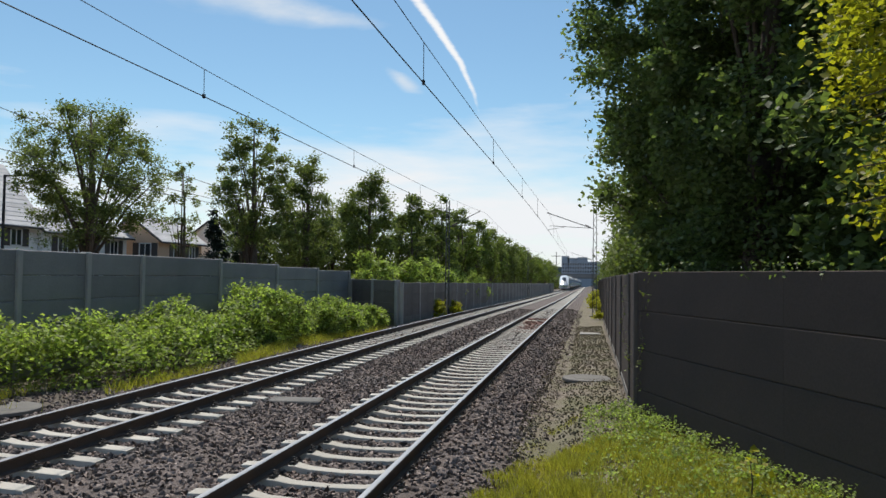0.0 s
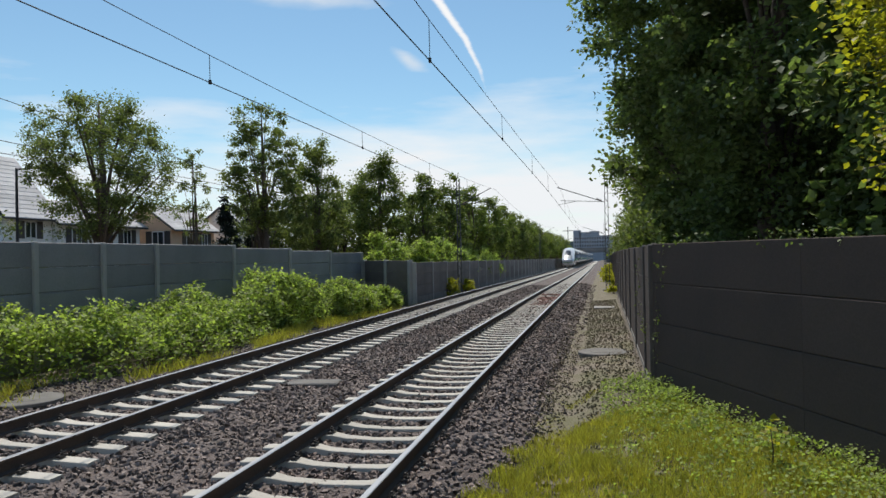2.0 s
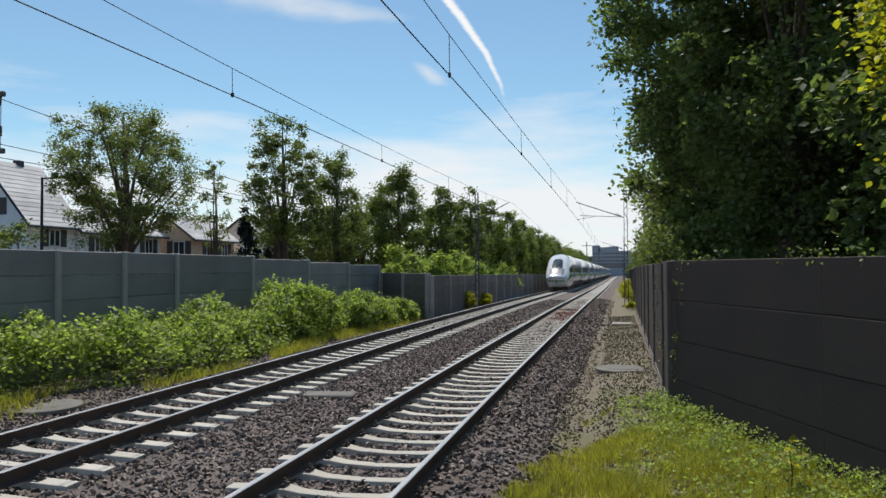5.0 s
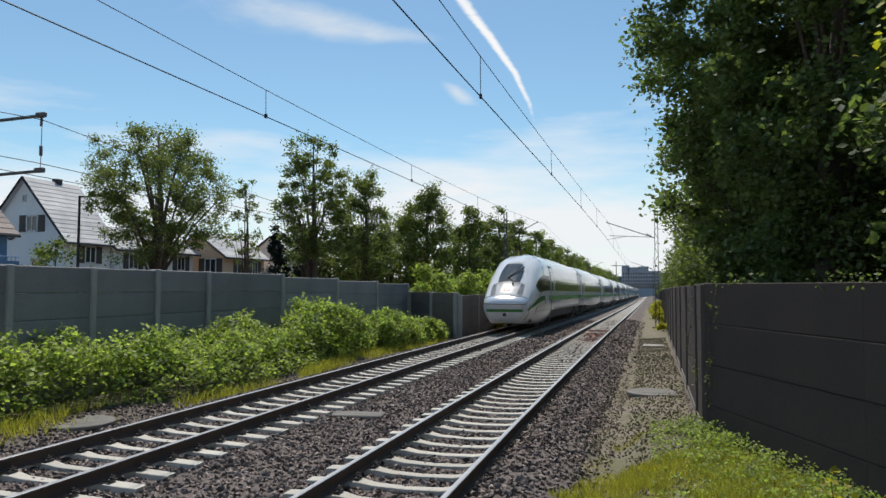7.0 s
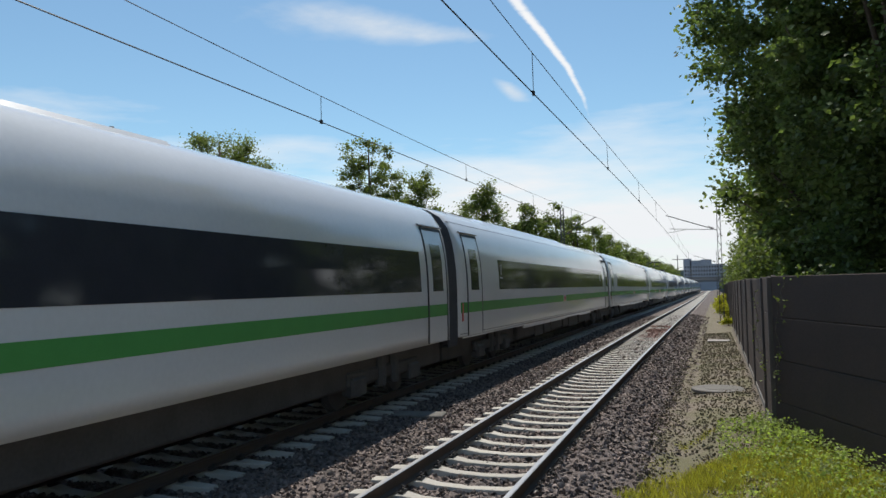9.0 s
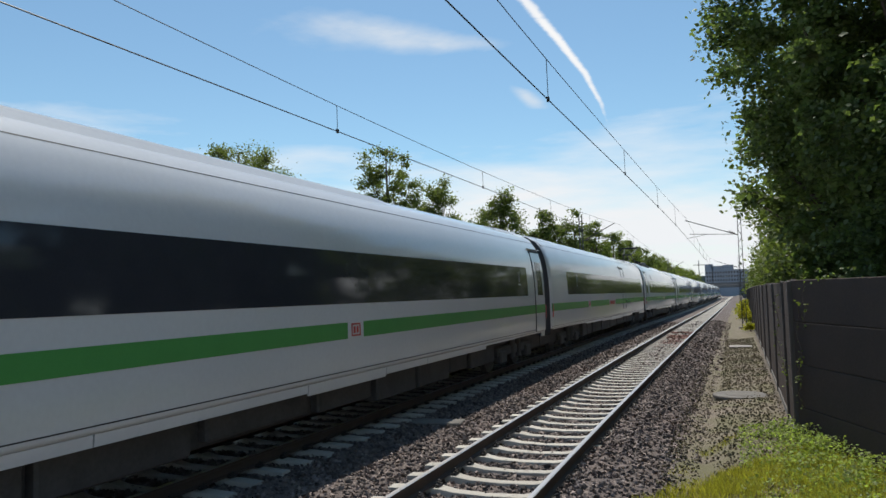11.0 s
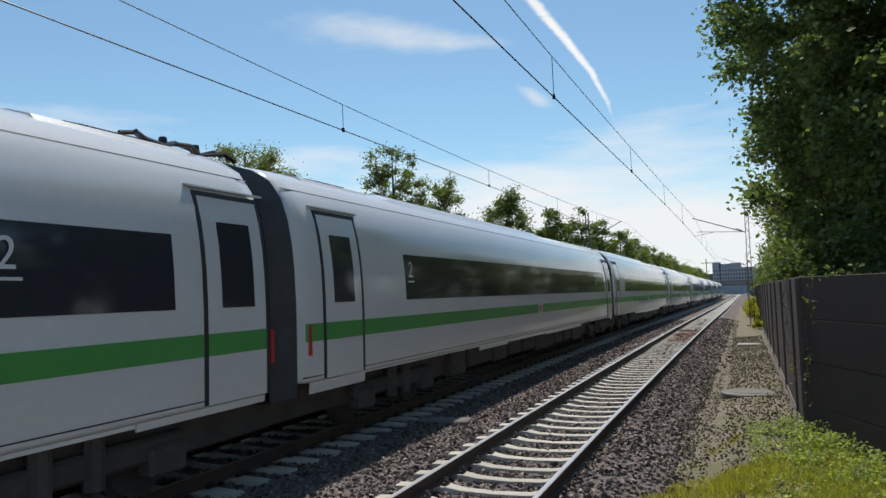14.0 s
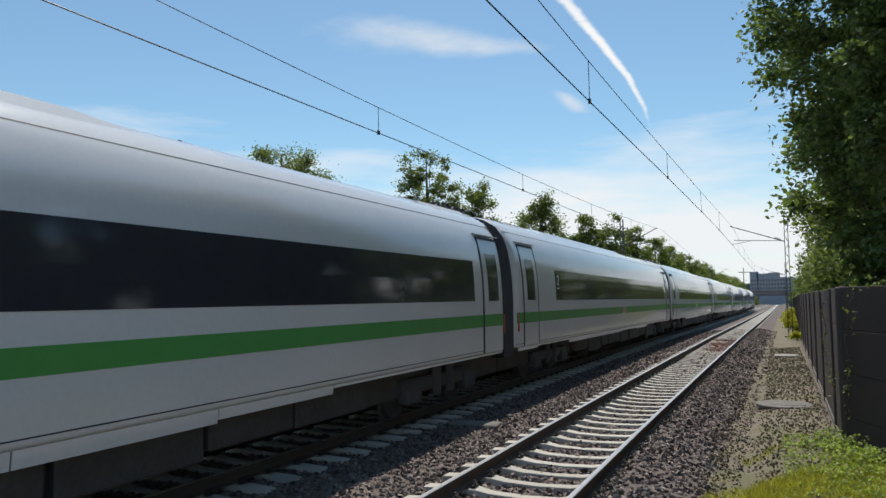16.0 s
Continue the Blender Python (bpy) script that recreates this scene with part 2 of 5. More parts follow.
def box(bm, x0, x1, y0, y1, z0, z1, bevel=0.0):
    vs = [bm.verts.new((x, y, z)) for x in (x0, x1) for y in (y0, y1) for z in (z0, z1)]
    fs = [bm.faces.new([vs[i] for i in f]) for f in ((0, 1, 3, 2), (4, 6, 7, 5), (0, 4, 5, 1), (2, 3, 7, 6), (0, 2, 6, 4), (1, 5, 7, 3))]
    if bevel:
        bmesh.ops.bevel(bm, geom=list({e for f in fs for e in f.edges}), offset=bevel, segments=1, affect="EDGES")
    return vs


def tube(bm, pts, radii, sides=6):
    """A tapered tube through points."""
    rings = []
    for i, p in enumerate(pts):
        p = Vector(p)
        a, b = Vector(pts[max(0, i - 1)]), Vector(pts[min(len(pts) - 1, i + 1)])
        d = (b - a).normalized()
        u = d.orthogonal().normalized() if abs(d.z) > 0.9 else d.cross(Vector((0, 0, 1))).normalized()
        v = d.cross(u)
        r = radii[i] if hasattr(radii, "__len__") else radii
        rings.append([bm.verts.new(p + (u * math.cos(t) + v * math.sin(t)) * r) for t in (2 * math.pi * k / sides for k in range(sides))])
    for r0, r1 in zip(rings, rings[1:]):
        for k in range(sides):
            bm.faces.new((r0[k], r0[(k + 1) % sides], r1[(k + 1) % sides], r1[k]))
    bm.faces.new(rings[0][::-1])
    bm.faces.new(rings[-1])


def sweep(bm, profile, stations, closed=True):
    """Lofts a profile [(x, z)] along stations [(x, y, z)]."""
    rows = [[bm.verts.new((x + sx, sy, z + sz)) for x, z in profile] for sx, sy, sz in stations]
    k = len(profile)
    for a, b in zip(rows, rows[1:]):
        for i in range(k if closed else k - 1):
            j = (i + 1) % k
            bm.faces.new((a[i], a[j], b[j], b[i]))
    if closed:
        bm.faces.new(rows[0][::-1])
        bm.faces.new(rows[-1])
    return rows


def empty(name, m=None, **tags):
    ob = new(name)
    ob.empty_display_size = 0.3
    if m is not None:
        ob.matrix_basis = m
    return tagged(ob, **tags)


# ---- the line of the track: straight near by, easing aside and downhill in the distance ----
KNOTS = [-400, 0, 12, 25, 45, 80, 140, 240, 400, 900]
SIDE = [0, 0, 0, 0.10, 0.26, 0.57, 1.01, 1.56, 2.54, 5.6]
DROP = [0, 0, 0, -0.03, -0.13, -0.46, -0.99, -1.77, -3.15, -7.5]


def tx(y):
    return float(sum(np.interp(y * k, KNOTS, SIDE) for k in (0.85, 1.0, 1.15)) / 3)


def tz(y):
    return float(sum(np.interp(y * k, KNOTS, DROP) for k in (0.85, 1.0, 1.15)) / 3)


NEAR_X, FAR_X, GAUGE = -2.853, -7.211, 1.507
rng = np.random.default_rng(7)


# ---- ground and ballast ----
def ground_z(x, y):
    """Height of the natural ground."""
    z = float(np.interp(x, [-60, -16, -11.2, -9.6, -8, -2, -0.9, -0.2, 1.0, 3, 60], [-0.7, -0.55, -0.42, -0.62, -0.95, -0.95, -0.62, -0.33, -0.27, -0.22, -0.3]))
    z += 0.05 * noise.noise((x * 0.6, y * 0.6, 0)) * (1 if abs(x) < 60 else 0)
    return z + tz(max(0, min(y, 900)))


def make_ground():
    xs = np.concatenate([[-2500, -900, -300, -120, -60], np.arange(-40, -14, 4), np.arange(-14, 6, 0.45), [7, 10, 15, 25, 60, 150, 500, 2500]])
    ys = np.concatenate([[-2500, -600, -150, -50, -20], np.arange(-10, 40, 0.8), np.arange(40, 120, 5), np.arange(120, 420, 20), [500, 700, 900, 1500, 3500]])
    v = [(x + (tx(y) if 0 < y < 900 and abs(x) < 60 else 0), y, ground_z(x, y)) for y in ys for x in xs]
    k = len(xs)
    f = [(j * k + i, j * k + i + 1, (j + 1) * k + i + 1, (j + 1) * k + i) for j in range(len(ys) - 1) for i in range(k - 1)]
    ob = raw("ground", v, f, "soil", smooth=True)
    tagged(ob, "bare brown earth beside and under the railway", "ground", kind="structure")


BED = [(-10.1, -0.62), (-9.75, -0.5), (-9.15, -0.30), (-8.6, -0.265), (-7.2, -0.275), (-5.9, -0.265), (-5.4, -0.30), (-5.0, -0.31), (-4.6, -0.29), (-4.15, -0.265), (-2.85, -0.275), (-2.2, -0.27), (-1.95, -0.19), (-1.5, -0.185), (-1.1, -0.27), (-0.55, -0.42), (-0.3, -0.6)]


def bed_z(x):
    return np.interp(x, [p[0] for p in BED], [p[1] for p in BED])


def make_ballast():
    ys = np.concatenate([np.arange(-30, 40, 0.35), np.arange(40, 120, 2), np.arange(120, 440, 10)])
    xs = np.linspace(-10.1, -0.3, 50)
    v = [(x + tx(y), y, bed_z(x) + tz(y) + 0.022 * noise.noise((x * 3, y * 3, 1.0))) for y in ys for x in xs]
    k = len(xs)
    f = [(j * k + i, j * k + i + 1, (j + 1) * k + i + 1, (j + 1) * k + i) for j in range(len(ys) - 1) for i in range(k - 1)]
    ob = raw("ballast_bed", v, f, "ballast")
    tagged(ob, "brown-grey crushed stone ballast bed under both tracks", "ballast", kind="structure")


STONE = np.array([(-1, -.8, -.6), (.9, -1, -.5), (1, .8, -.6), (-.8, 1, -.5), (-.6, -.7, .6), (.7, -.5, .8), (.5, .7, .6), (-.7, .5, .9)], np.float32) * 0.5
STONE_F = np.array([(0, 1, 5), (0, 5, 4), (1, 2, 6), (1, 6, 5), (2, 3, 7), (2, 7, 6), (3, 0, 4), (3, 4, 7), (4, 5, 6), (4, 6, 7)], np.int32)


def scatter_stones(n, y0, y1, size, power):
    y = y0 + (y1 - y0) * rng.random(n) ** power
    x = rng.uniform(-10.0, -0.45, n)
    # fewer on the sleepers themselves
    z = bed_z(x) + 0.0
    ang = rng.uniform(0, 6.283, (n, 3))
    s = size * rng.uniform(0.55, 1.35, (n, 1, 1)) * rng.uniform(0.7, 1.2, (n, 1, 3))
    p = STONE[None] * s * (1 + 0.35 * rng.standard_normal((n, 8, 1)) * 0.5)
    for a, (i, j) in enumerate(((0, 1), (1, 2), (0, 2))):
        c, si = np.cos(ang[:, a])[:, None], np.sin(ang[:, a])[:, None]
        pi, pj = p[:, :, i] * c - p[:, :, j] * si, p[:, :, i] * si + p[:, :, j] * c
        p[:, :, i], p[:, :, j] = pi, pj
    off = np.stack([x + np.array([tx(q) for q in y]), y, z + np.array([tz(q) for q in y]) + rng.uniform(-0.012, 0.010, n)], 1)
    p += off[:, None, :]
    f = (STONE_F[None] + (np.arange(n) * 8)[:, None, None]).reshape(-1, 3)
    return p.reshape(-1, 3), f


def make_stones():
    v, f = scatter_stones(62000, 3.0, 24.0, 0.055, 1.0)
    tagged(raw("ballast_stones", v, f, "stone"), "loose crushed brown-grey ballast stones between the rails", "gravel", kind="stuff")
    v, f = scatter_stones(24000, 24.0, 60.0, 0.08, 1.3)
    tagged(raw("ballast_stones", v, f, "stone"), "loose crushed brown-grey ballast stones between the rails", "gravel", kind="stuff")


def make_rust_patch():
    n = 2600
    v, f = scatter_stones(n, 32.0, 43.0, 0.07, 1.0)
    m = v.reshape(-1, 8, 3)
    m[:, :, 0] += (np.array([rng.uniform(-3.5, -2.2) for _ in range(n)]) - m[:, :, 0].mean(1))[:, None] + 0.2
    m[:, :, 2] += (-0.235 - 0.1 - m[:, :, 2].mean(1))[:, None]
    keep = [noise.noise((float(a[0, 0]) * 1.3, float(a[0, 1]) * 0.5, 2.0)) > -0.25 for a in m]
    m = m[np.array(keep)]
    f = (STONE_F[None] + (np.arange(len(m)) * 8)[:, None, None]).reshape(-1, 3)
    tagged(raw("rust_gravel", m.reshape(-1, 3), f, "rust_stone"), "rust-red stained ballast patch between the rails", "gravel", kind="stuff")


# ---- track ----
RAIL = [(-0.0625, -0.172), (0.0625, -0.172), (0.0625, -0.16), (0.012, -0.142), (0.009, -0.05), (0.034, -0.036), (0.036, -0.006), (0.028, 0.0), (-0.028, 0.0), (-0.036, -0.006), (-0.034, -0.036), (-0.009, -0.05), (-0.012, -0.142), (-0.0625, -0.16)]


def sleeper_mesh():
    bm = bmesh.new()
    rows = []
    for x, top, wt, wb in ((-1.3, -0.215, 0.10, 0.14), (-1.05, -0.205, 0.105, 0.15), (-0.62, -0.188, 0.105, 0.15), (-0.42, -0.222, 0.085, 0.12), (0, -0.236, 0.075, 0.11), (0.42, -0.222, 0.085, 0.12), (0.62, -0.188, 0.105, 0.15), (1.05, -0.205, 0.105, 0.15), (1.3, -0.215, 0.10, 0.14)):
        rows.append([bm.verts.new(p) for p in ((x, -wb, -0.40), (x, -wt, top - 0.006), (x, -wt + 0.012, top), (x, wt - 0.012, top), (x, wt, top - 0.006), (x, wb, -0.40))])
    for a, b in zip(rows, rows[1:]):
        for i in range(5):
            bm.faces.new((a[i], a[i + 1], b[i + 1], b[i]))
    bm.faces.new(rows[0])
    bm.faces.new(rows[-1][::-1])
    bmesh.ops.recalc_face_normals(bm, faces=bm.faces)
    me = bpy.data.meshes.new("sleeper")
    bm.to_mesh(me)
    bm.free()
    me.materials.append(M["sleeper"])
    return me


def clip_mesh():
    bm = bmesh.new()
    for s in (-1, 1):
        box(bm, s * 0.105 - 0.035, s * 0.105 + 0.035, -0.07, 0.07, -0.185, -0.155, 0.006)
        tube(bm, [(s * 0.07, -0.05, -0.15), (s * 0.12, -0.045, -0.125), (s * 0.125, 0.045, -0.125), (s * 0.07, 0.05, -0.15)], 0.011, 5)
        tube(bm, [(s * 0.11, 0, -0.16), (s * 0.11, 0, -0.10)], 0.016, 6)
    me = bpy.data.meshes.new("rail_clip")
    bm.to_mesh(me)
    bm.free()
    me.materials.append(M["clip"])
    return me


def make_track(name, x0, phase, label):
    track = empty(name, label=label, category="railway track", kind="structure")
    ys = list(np.arange(-30, 60, 3.0)) + list(np.arange(60, 200, 7.0)) + list(np.arange(200, 441, 20.0))
    for s in (-1, 1):
        bm = bmesh.new()
        sweep(bm, RAIL, [(x0 + s * GAUGE / 2 + tx(y), y, tz(y)) for y in ys])
        bmesh.ops.recalc_face_normals(bm, faces=bm.faces)
        rail = part("rail", bm, "rail_side", track, "rusty steel rail with a bright running surface")
        rail.data.materials.append(M["rail_top"])
        for p in rail.data.polygons:
            if abs(p.normal.z) > 0.6 and p.center.z - tz(p.center.y) > -0.004:
                p.material_index = 1
    sl, cl = sleeper_mesh(), clip_mesh()
    count = 0
    y = -3.0 + phase
    far = []
    while y < 420:
        m = Matrix.Translation((x0 + tx(y), y, tz(y))) @ Matrix.Rotation(math.atan(tx(y + 1) - tx(y)) * -1 + random.uniform(-0.006, 0.006), 4, "Z")
        if y < 175:
            ob = new("sleeper", sl)
            ob.parent, ob.matrix_basis = track, m @ Matrix.Translation((random.uniform(-0.015, 0.015), 0, random.uniform(-0.004, 0.002)))
            if y < 30:
                for s in (-1, 1):
                    c = new("rail_clip", cl)
                    c.parent, c.matrix_basis = ob, Matrix.Translation((s * GAUGE / 2, 0, 0))
        else:
            far.append(m)
        count += 1
        y += 0.6
    bm = bmesh.new()
    for m in far:
        vs = box(bm, -1.3, 1.3, -0.11, 0.11, -0.38, -0.21)
        bmesh.ops.transform(bm, matrix=m, verts=vs)
    tagged(part("far_sleepers", bm, "sleeper", track), kind="stuff")
    return track


# ---- noise barriers ----
def plank_mesh(name, length, height, thick, material, ribs=0):
    bm = bmesh.new()
    box(bm, 0, length, -thick / 2, thick / 2, 0.003, height - 0.003, 0.022 if material == "fence" else 0.010)
    me = bpy.data.meshes.new(name)
    bm.to_mesh(me)
    bm.free()
    me.materials.append(M[material])
    return me


def post_mesh(name, height, wide, deep, material):
    bm = bmesh.new()
    box(bm, -wide / 2, wide / 2, -deep / 2, deep / 2, 0, height, 0.02)
    me = bpy.data.meshes.new(name)
    bm.to_mesh(me)
    bm.free()
    me.materials.append(M[material])
    return me


def barrier(name, points, tops, foot, courses, thick, plank_mat, post_mat, label, post_wide=0.22, post_deep=0.26, base=0.0):
    """A wall of stacked planks between posts; one post at every point."""
    wall = empty(name, label=label, category="noise barrier", kind="structure")
    cache = {}
    for (x, y), top in zip(points, tops):
        z0 = foot + tz(max(y, 0))
        d = round(top - z0 + 0.015, 2)
        key = ("post", d)
        if key not in cache:
            cache[key] = post_mesh("post", d, post_wide, post_deep, post_mat)
        i = points.index((x, y))
        a = points[max(0, i - 1)]
        b = points[min(len(points) - 1, i + 1)]
        ob = new("post", cache[key])
        ob.parent, ob.matrix_basis = wall, pose(x, y, z0, 0, 0, math.degrees(math.atan2(b[1] - a[1], b[0] - a[0])))
    for (p, q), (t0, t1) in zip(zip(points, points[1:]), zip(tops, tops[1:])):
        d = Vector((q[0] - p[0], q[1] - p[1], 0))
        length = round(d.length - post_wide + 0.06, 2)
        z0 = foot + tz(max(p[1], 0))
        h = round((min(t0, t1) - z0 - base) / courses, 3)
        key = (length, h)
        if key not in cache:
            cache[key] = plank_mesh("plank", length, h, thick, plank_mat)
        turn = math.atan2(d.y, d.x)
        for c in range(courses):
            ob = new("plank", cache[key])
            s = Vector((p[0], p[1], 0)) + d.normalized() * (post_wide / 2 - 0.03)
            ob.parent, ob.matrix_basis = wall, Matrix.Translation((s.x, s.y, z0 + base + c * h)) @ Matrix.Rotation(turn, 4, "Z") @ Matrix.Translation((0, random.uniform(-0.003, 0.003), 0))
        if base:
            bm = bmesh.new()
            box(bm, 0, d.length, -thick * 0.7, thick * 0.7, -0.3, base, 0.01)
            ob = part("plinth", bm, "slab_dark", wall)
            ob.matrix_basis = Matrix.Translation((p[0], p[1], z0)) @ Matrix.Rotation(turn, 4, "Z")
    return wall


def make_barriers():
    ys = [-19.8 + 2.5 * i for i in range(17)] + [25.1, 30.2, 35.2, 40.3]
    barrier("noise_barrier_west", [(-13.6, y) for y in ys], [2.66 if y < 26 else float(np.interp(y, [26, 40.3], [2.64, 2.36])) for y in ys], -0.5, 5, 0.14, "fence", "fence_post", "grey concrete plank noise barrier between concrete posts", 0.16, 0.30)
    barrier("noise_barrier_return", [(-13.4, 40.5), (-11.7, 39.2), (-10.0, 38.0)], [1.9, 1.88, 1.86], -0.5, 4, 0.14, "fence_far", "fence_post", "dark weathered barrier section turning towards the track")
    ys = [38.0 + 4.0 * i for i in range(42)]
    barrier("noise_barrier_far", [(-9.95 + tx(y), y) for y in ys], [1.84 + tz(y) for y in ys], -0.5, 3, 0.12, "fence_far", "fence_post", "long weathered grey barrier with concrete foot beside the track", 0.16, 0.2, 0.45)
    ys = [12.9, 14.7, 18.7, 22.6, 26.8, 31.0, 35.2, 39.4, 43.6, 47.8, 52, 56.2, 60.4, 64.6, 68.8, 73, 77.2, 81.4, 85.6]
    barrier("noise_barrier_east", [(0.92 + tx(y), y) for y in ys], [2.24 + tz(y) for y in ys], -0.35, 4, 0.10, "wallr", "wallr_post", "dark brown panelled noise barrier with steel posts", 0.14, 0.18, 0.17)
    pts = [(0.95 + 1.95 * k, 12.86 - 5.2 * k) for k in (0, 0.72, 1.44, 2.2, 3.0, 4.0, 5.0)]
    barrier("noise_barrier_splay", pts, [2.26] * len(pts), -0.4, 4, 0.10, "wallr", "wallr_post", "dark brown panelled barrier angling away from the track", 0.05, 0.09)


def make_slabs():
    def slab(name, x, y, z, w, d, h, turn, m, label):
        bm = bmesh.new()
        box(bm, -w / 2, w / 2, -d / 2, d / 2, 0, h, 0.02)
        ob = part(name, bm, m)
        ob.matrix_basis = pose(x, y, z, 0, 0, turn)
        tagged(ob, label, "concrete cover")
    def disc(x, y, z, r, h, m, label):
        bm = bmesh.new()
        tube(bm, [(0, 0, 0), (0, 0, h - 0.015), (0, 0, h)], [r, r, r - 0.02], 32)
        tube(bm, [(0, 0, h), (0, 0, h + 0.006)], [r * 0.55, r * 0.54], 28)
        ob = part("manhole_cover", bm, m)
        ob.matrix_basis = pose(x, y, z)
        tagged(ob, label, "manhole cover")
    disc(0.08, 17.9, -0.34, 0.6, 0.07, "slab_dark", "round pale concrete manhole cover on the gravel path")
    disc(-10.75, 11.75, -0.5, 0.7, 0.07, "slab_dark", "round grey concrete manhole cover by the brambles")
    slab("cover_slab", 0.25, 32.5, -0.36, 0.9, 0.8, 0.06, 0, "slab", "pale concrete cover slab lying on the gravel path")
    slab("cover_slab", -6.0 + 0.6, 13.05, -0.33, 1.0, 0.5, 0.09, 8, "slab_dark", "grey concrete trough lid between the tracks")


make_ground()
make_ballast()
make_track("track_near", NEAR_X, 0.04, "ballasted railway track with pale concrete sleepers")
make_track("track_far", FAR_X, 0.3, "ballasted railway track with pale concrete sleepers, used by the train")
make_barriers()
make_slabs()
make_stones()
make_rust_patch()


# ---- overhead line ----
def wire(bm, pts, r):
    tube(bm, pts, r, 5)


def catenary(name, x0, dropper_ys, supports, z_contact, label, low=0.5):
    """Contact wire, messenger wire and droppers between supports at the given y."""
    line = empty(name, label=label, category="overhead line", kind="structure")

    def messenger(y):
        for a, b in zip(supports, supports[1:]):
            if a <= y <= b:
                u = (y - a) / (b - a) * 2 - 1
                return low + (1.25 - low) * u * u
        return 1.25

    def zig(y):
        return 0.16 * math.sin(y * 0.05)
    bm = bmesh.new()
    wire(bm, [(x0 + tx(max(y, 0)) + zig(y), y, z_contact + tz(max(y, 0))) for y in np.arange(-60, 330, 5.0)], 0.0105)
    part("contact_wire", bm, "wire", line)
    bm = bmesh.new()
    wire(bm, [(x0 + tx(max(y, 0)) + zig(y) * 0.95, y, z_contact + messenger(y) + tz(max(y, 0))) for y in np.arange(-60, 330, 2.5)], 0.0075)
    part("messenger_wire", bm, "wire", line)
    for y in dropper_ys:
        bm = bmesh.new()
        top = z_contact + messenger(y) + tz(max(y, 0))
        bot = z_contact + tz(max(y, 0))
        wire(bm, [(x0 + tx(max(y, 0)) + zig(y), y, bot), (x0 + tx(max(y, 0)) + zig(y) * 0.95, y, top)], 0.007)
        box(bm, x0 + tx(max(y, 0)) + zig(y) - 0.02, x0 + tx(max(y, 0)) + zig(y) + 0.02, y - 0.03, y + 0.03, bot - 0.03, bot + 0.05)
        part("dropper", bm, "wire", line)
    return line


def mast(x, y, arm_x, side, z_contact, height, label):
    """A lattice mast with a hinged cantilever reaching over its track."""
    base = ground_z(x - tx(y), y)
    m = empty("catenary_mast", pose(x, y, base), label=label, category="catenary mast")
    bm = bmesh.new()
    h = height - base
    for dx in (-0.13, 0.13):
        for dy in (-0.1, 0.1):
            tube(bm, [(dx, dy, 0), (dx * 0.7, dy * 0.7, h)], 0.028, 4)
    k, z = 1, 0.3
    while z < h - 0.5:
        for dy in (-0.1, 0.1):
            tube(bm, [(-0.13 * k, dy, z), (0.13 * k, dy, z + 0.5)], 0.012, 4)
        k, z = -k, z + 0.5
    part("lattice", bm, "mast", m)
    bm = bmesh.new()
    box(bm, -0.35, 0.35, -0.35, 0.35, -0.3, 0.12, 0.03)
    part("footing", bm, "slab_dark", m)
    reach = arm_x - x
    zc = z_contact - base
    bm = bmesh.new()
    tube(bm, [(0.1 * side, 0, zc + 0.1), (reach, 0, zc + 1.2)], 0.03, 6)
    part("cantilever", bm, "mast", m)
    bm = bmesh.new()
    tube(bm, [(reach * 0.1, 0, zc + 0.15), (reach * 0.93, 0, zc + 0.30)], 0.02, 5)
    tube(bm, [(reach * 0.62, 0, zc + 0.22), (reach * 1.0, 0, zc + 0.02)], 0.014, 5)
    part("registration_arm", bm, "mast", m)
    for zz in (0.2,):
        bm = bmesh.new()
        for i in range(5):
            p0 = Vector((0.3 * side + 0.07 * i * side, 0, zc + zz + 0.035 * i))
            tube(bm, [p0, p0 + Vector((0.05 * side, 0, 0.012))], 0.06, 8)
        part("insulator", bm, "insul", m)
    return m


catenary("overhead_line_near", NEAR_X + 0.02, [-5.6, 3.2, 12.0, 20.8, 29.6, 38.4, 57, 66, 75, 84, 93], [-15, 49, 113, 177, 241, 305], 5.47, "contact and messenger wires with droppers over the track", 0.70)
catenary("overhead_line_far", FAR_X - 0.05, [-5, 3.8, 12.5, 21.3, 30.1, 38.9, 57, 66, 75, 84, 93], [-13, 50, 113, 177, 241, 305], 5.52, "contact and messenger wires with droppers over the track", 0.5)
for ym in (49, 113, 177):
    mast(-9.45 + tx(ym), ym - 1, FAR_X + tx(ym), 1, 5.52 + tz(ym), 7.4 + tz(ym), "dark lattice catenary mast beside the barrier")
    mast(0.35 + tx(ym), ym, NEAR_X + tx(ym), -1, 5.47 + tz(ym), 7.4 + tz(ym), "catenary mast half hidden by the ivy")


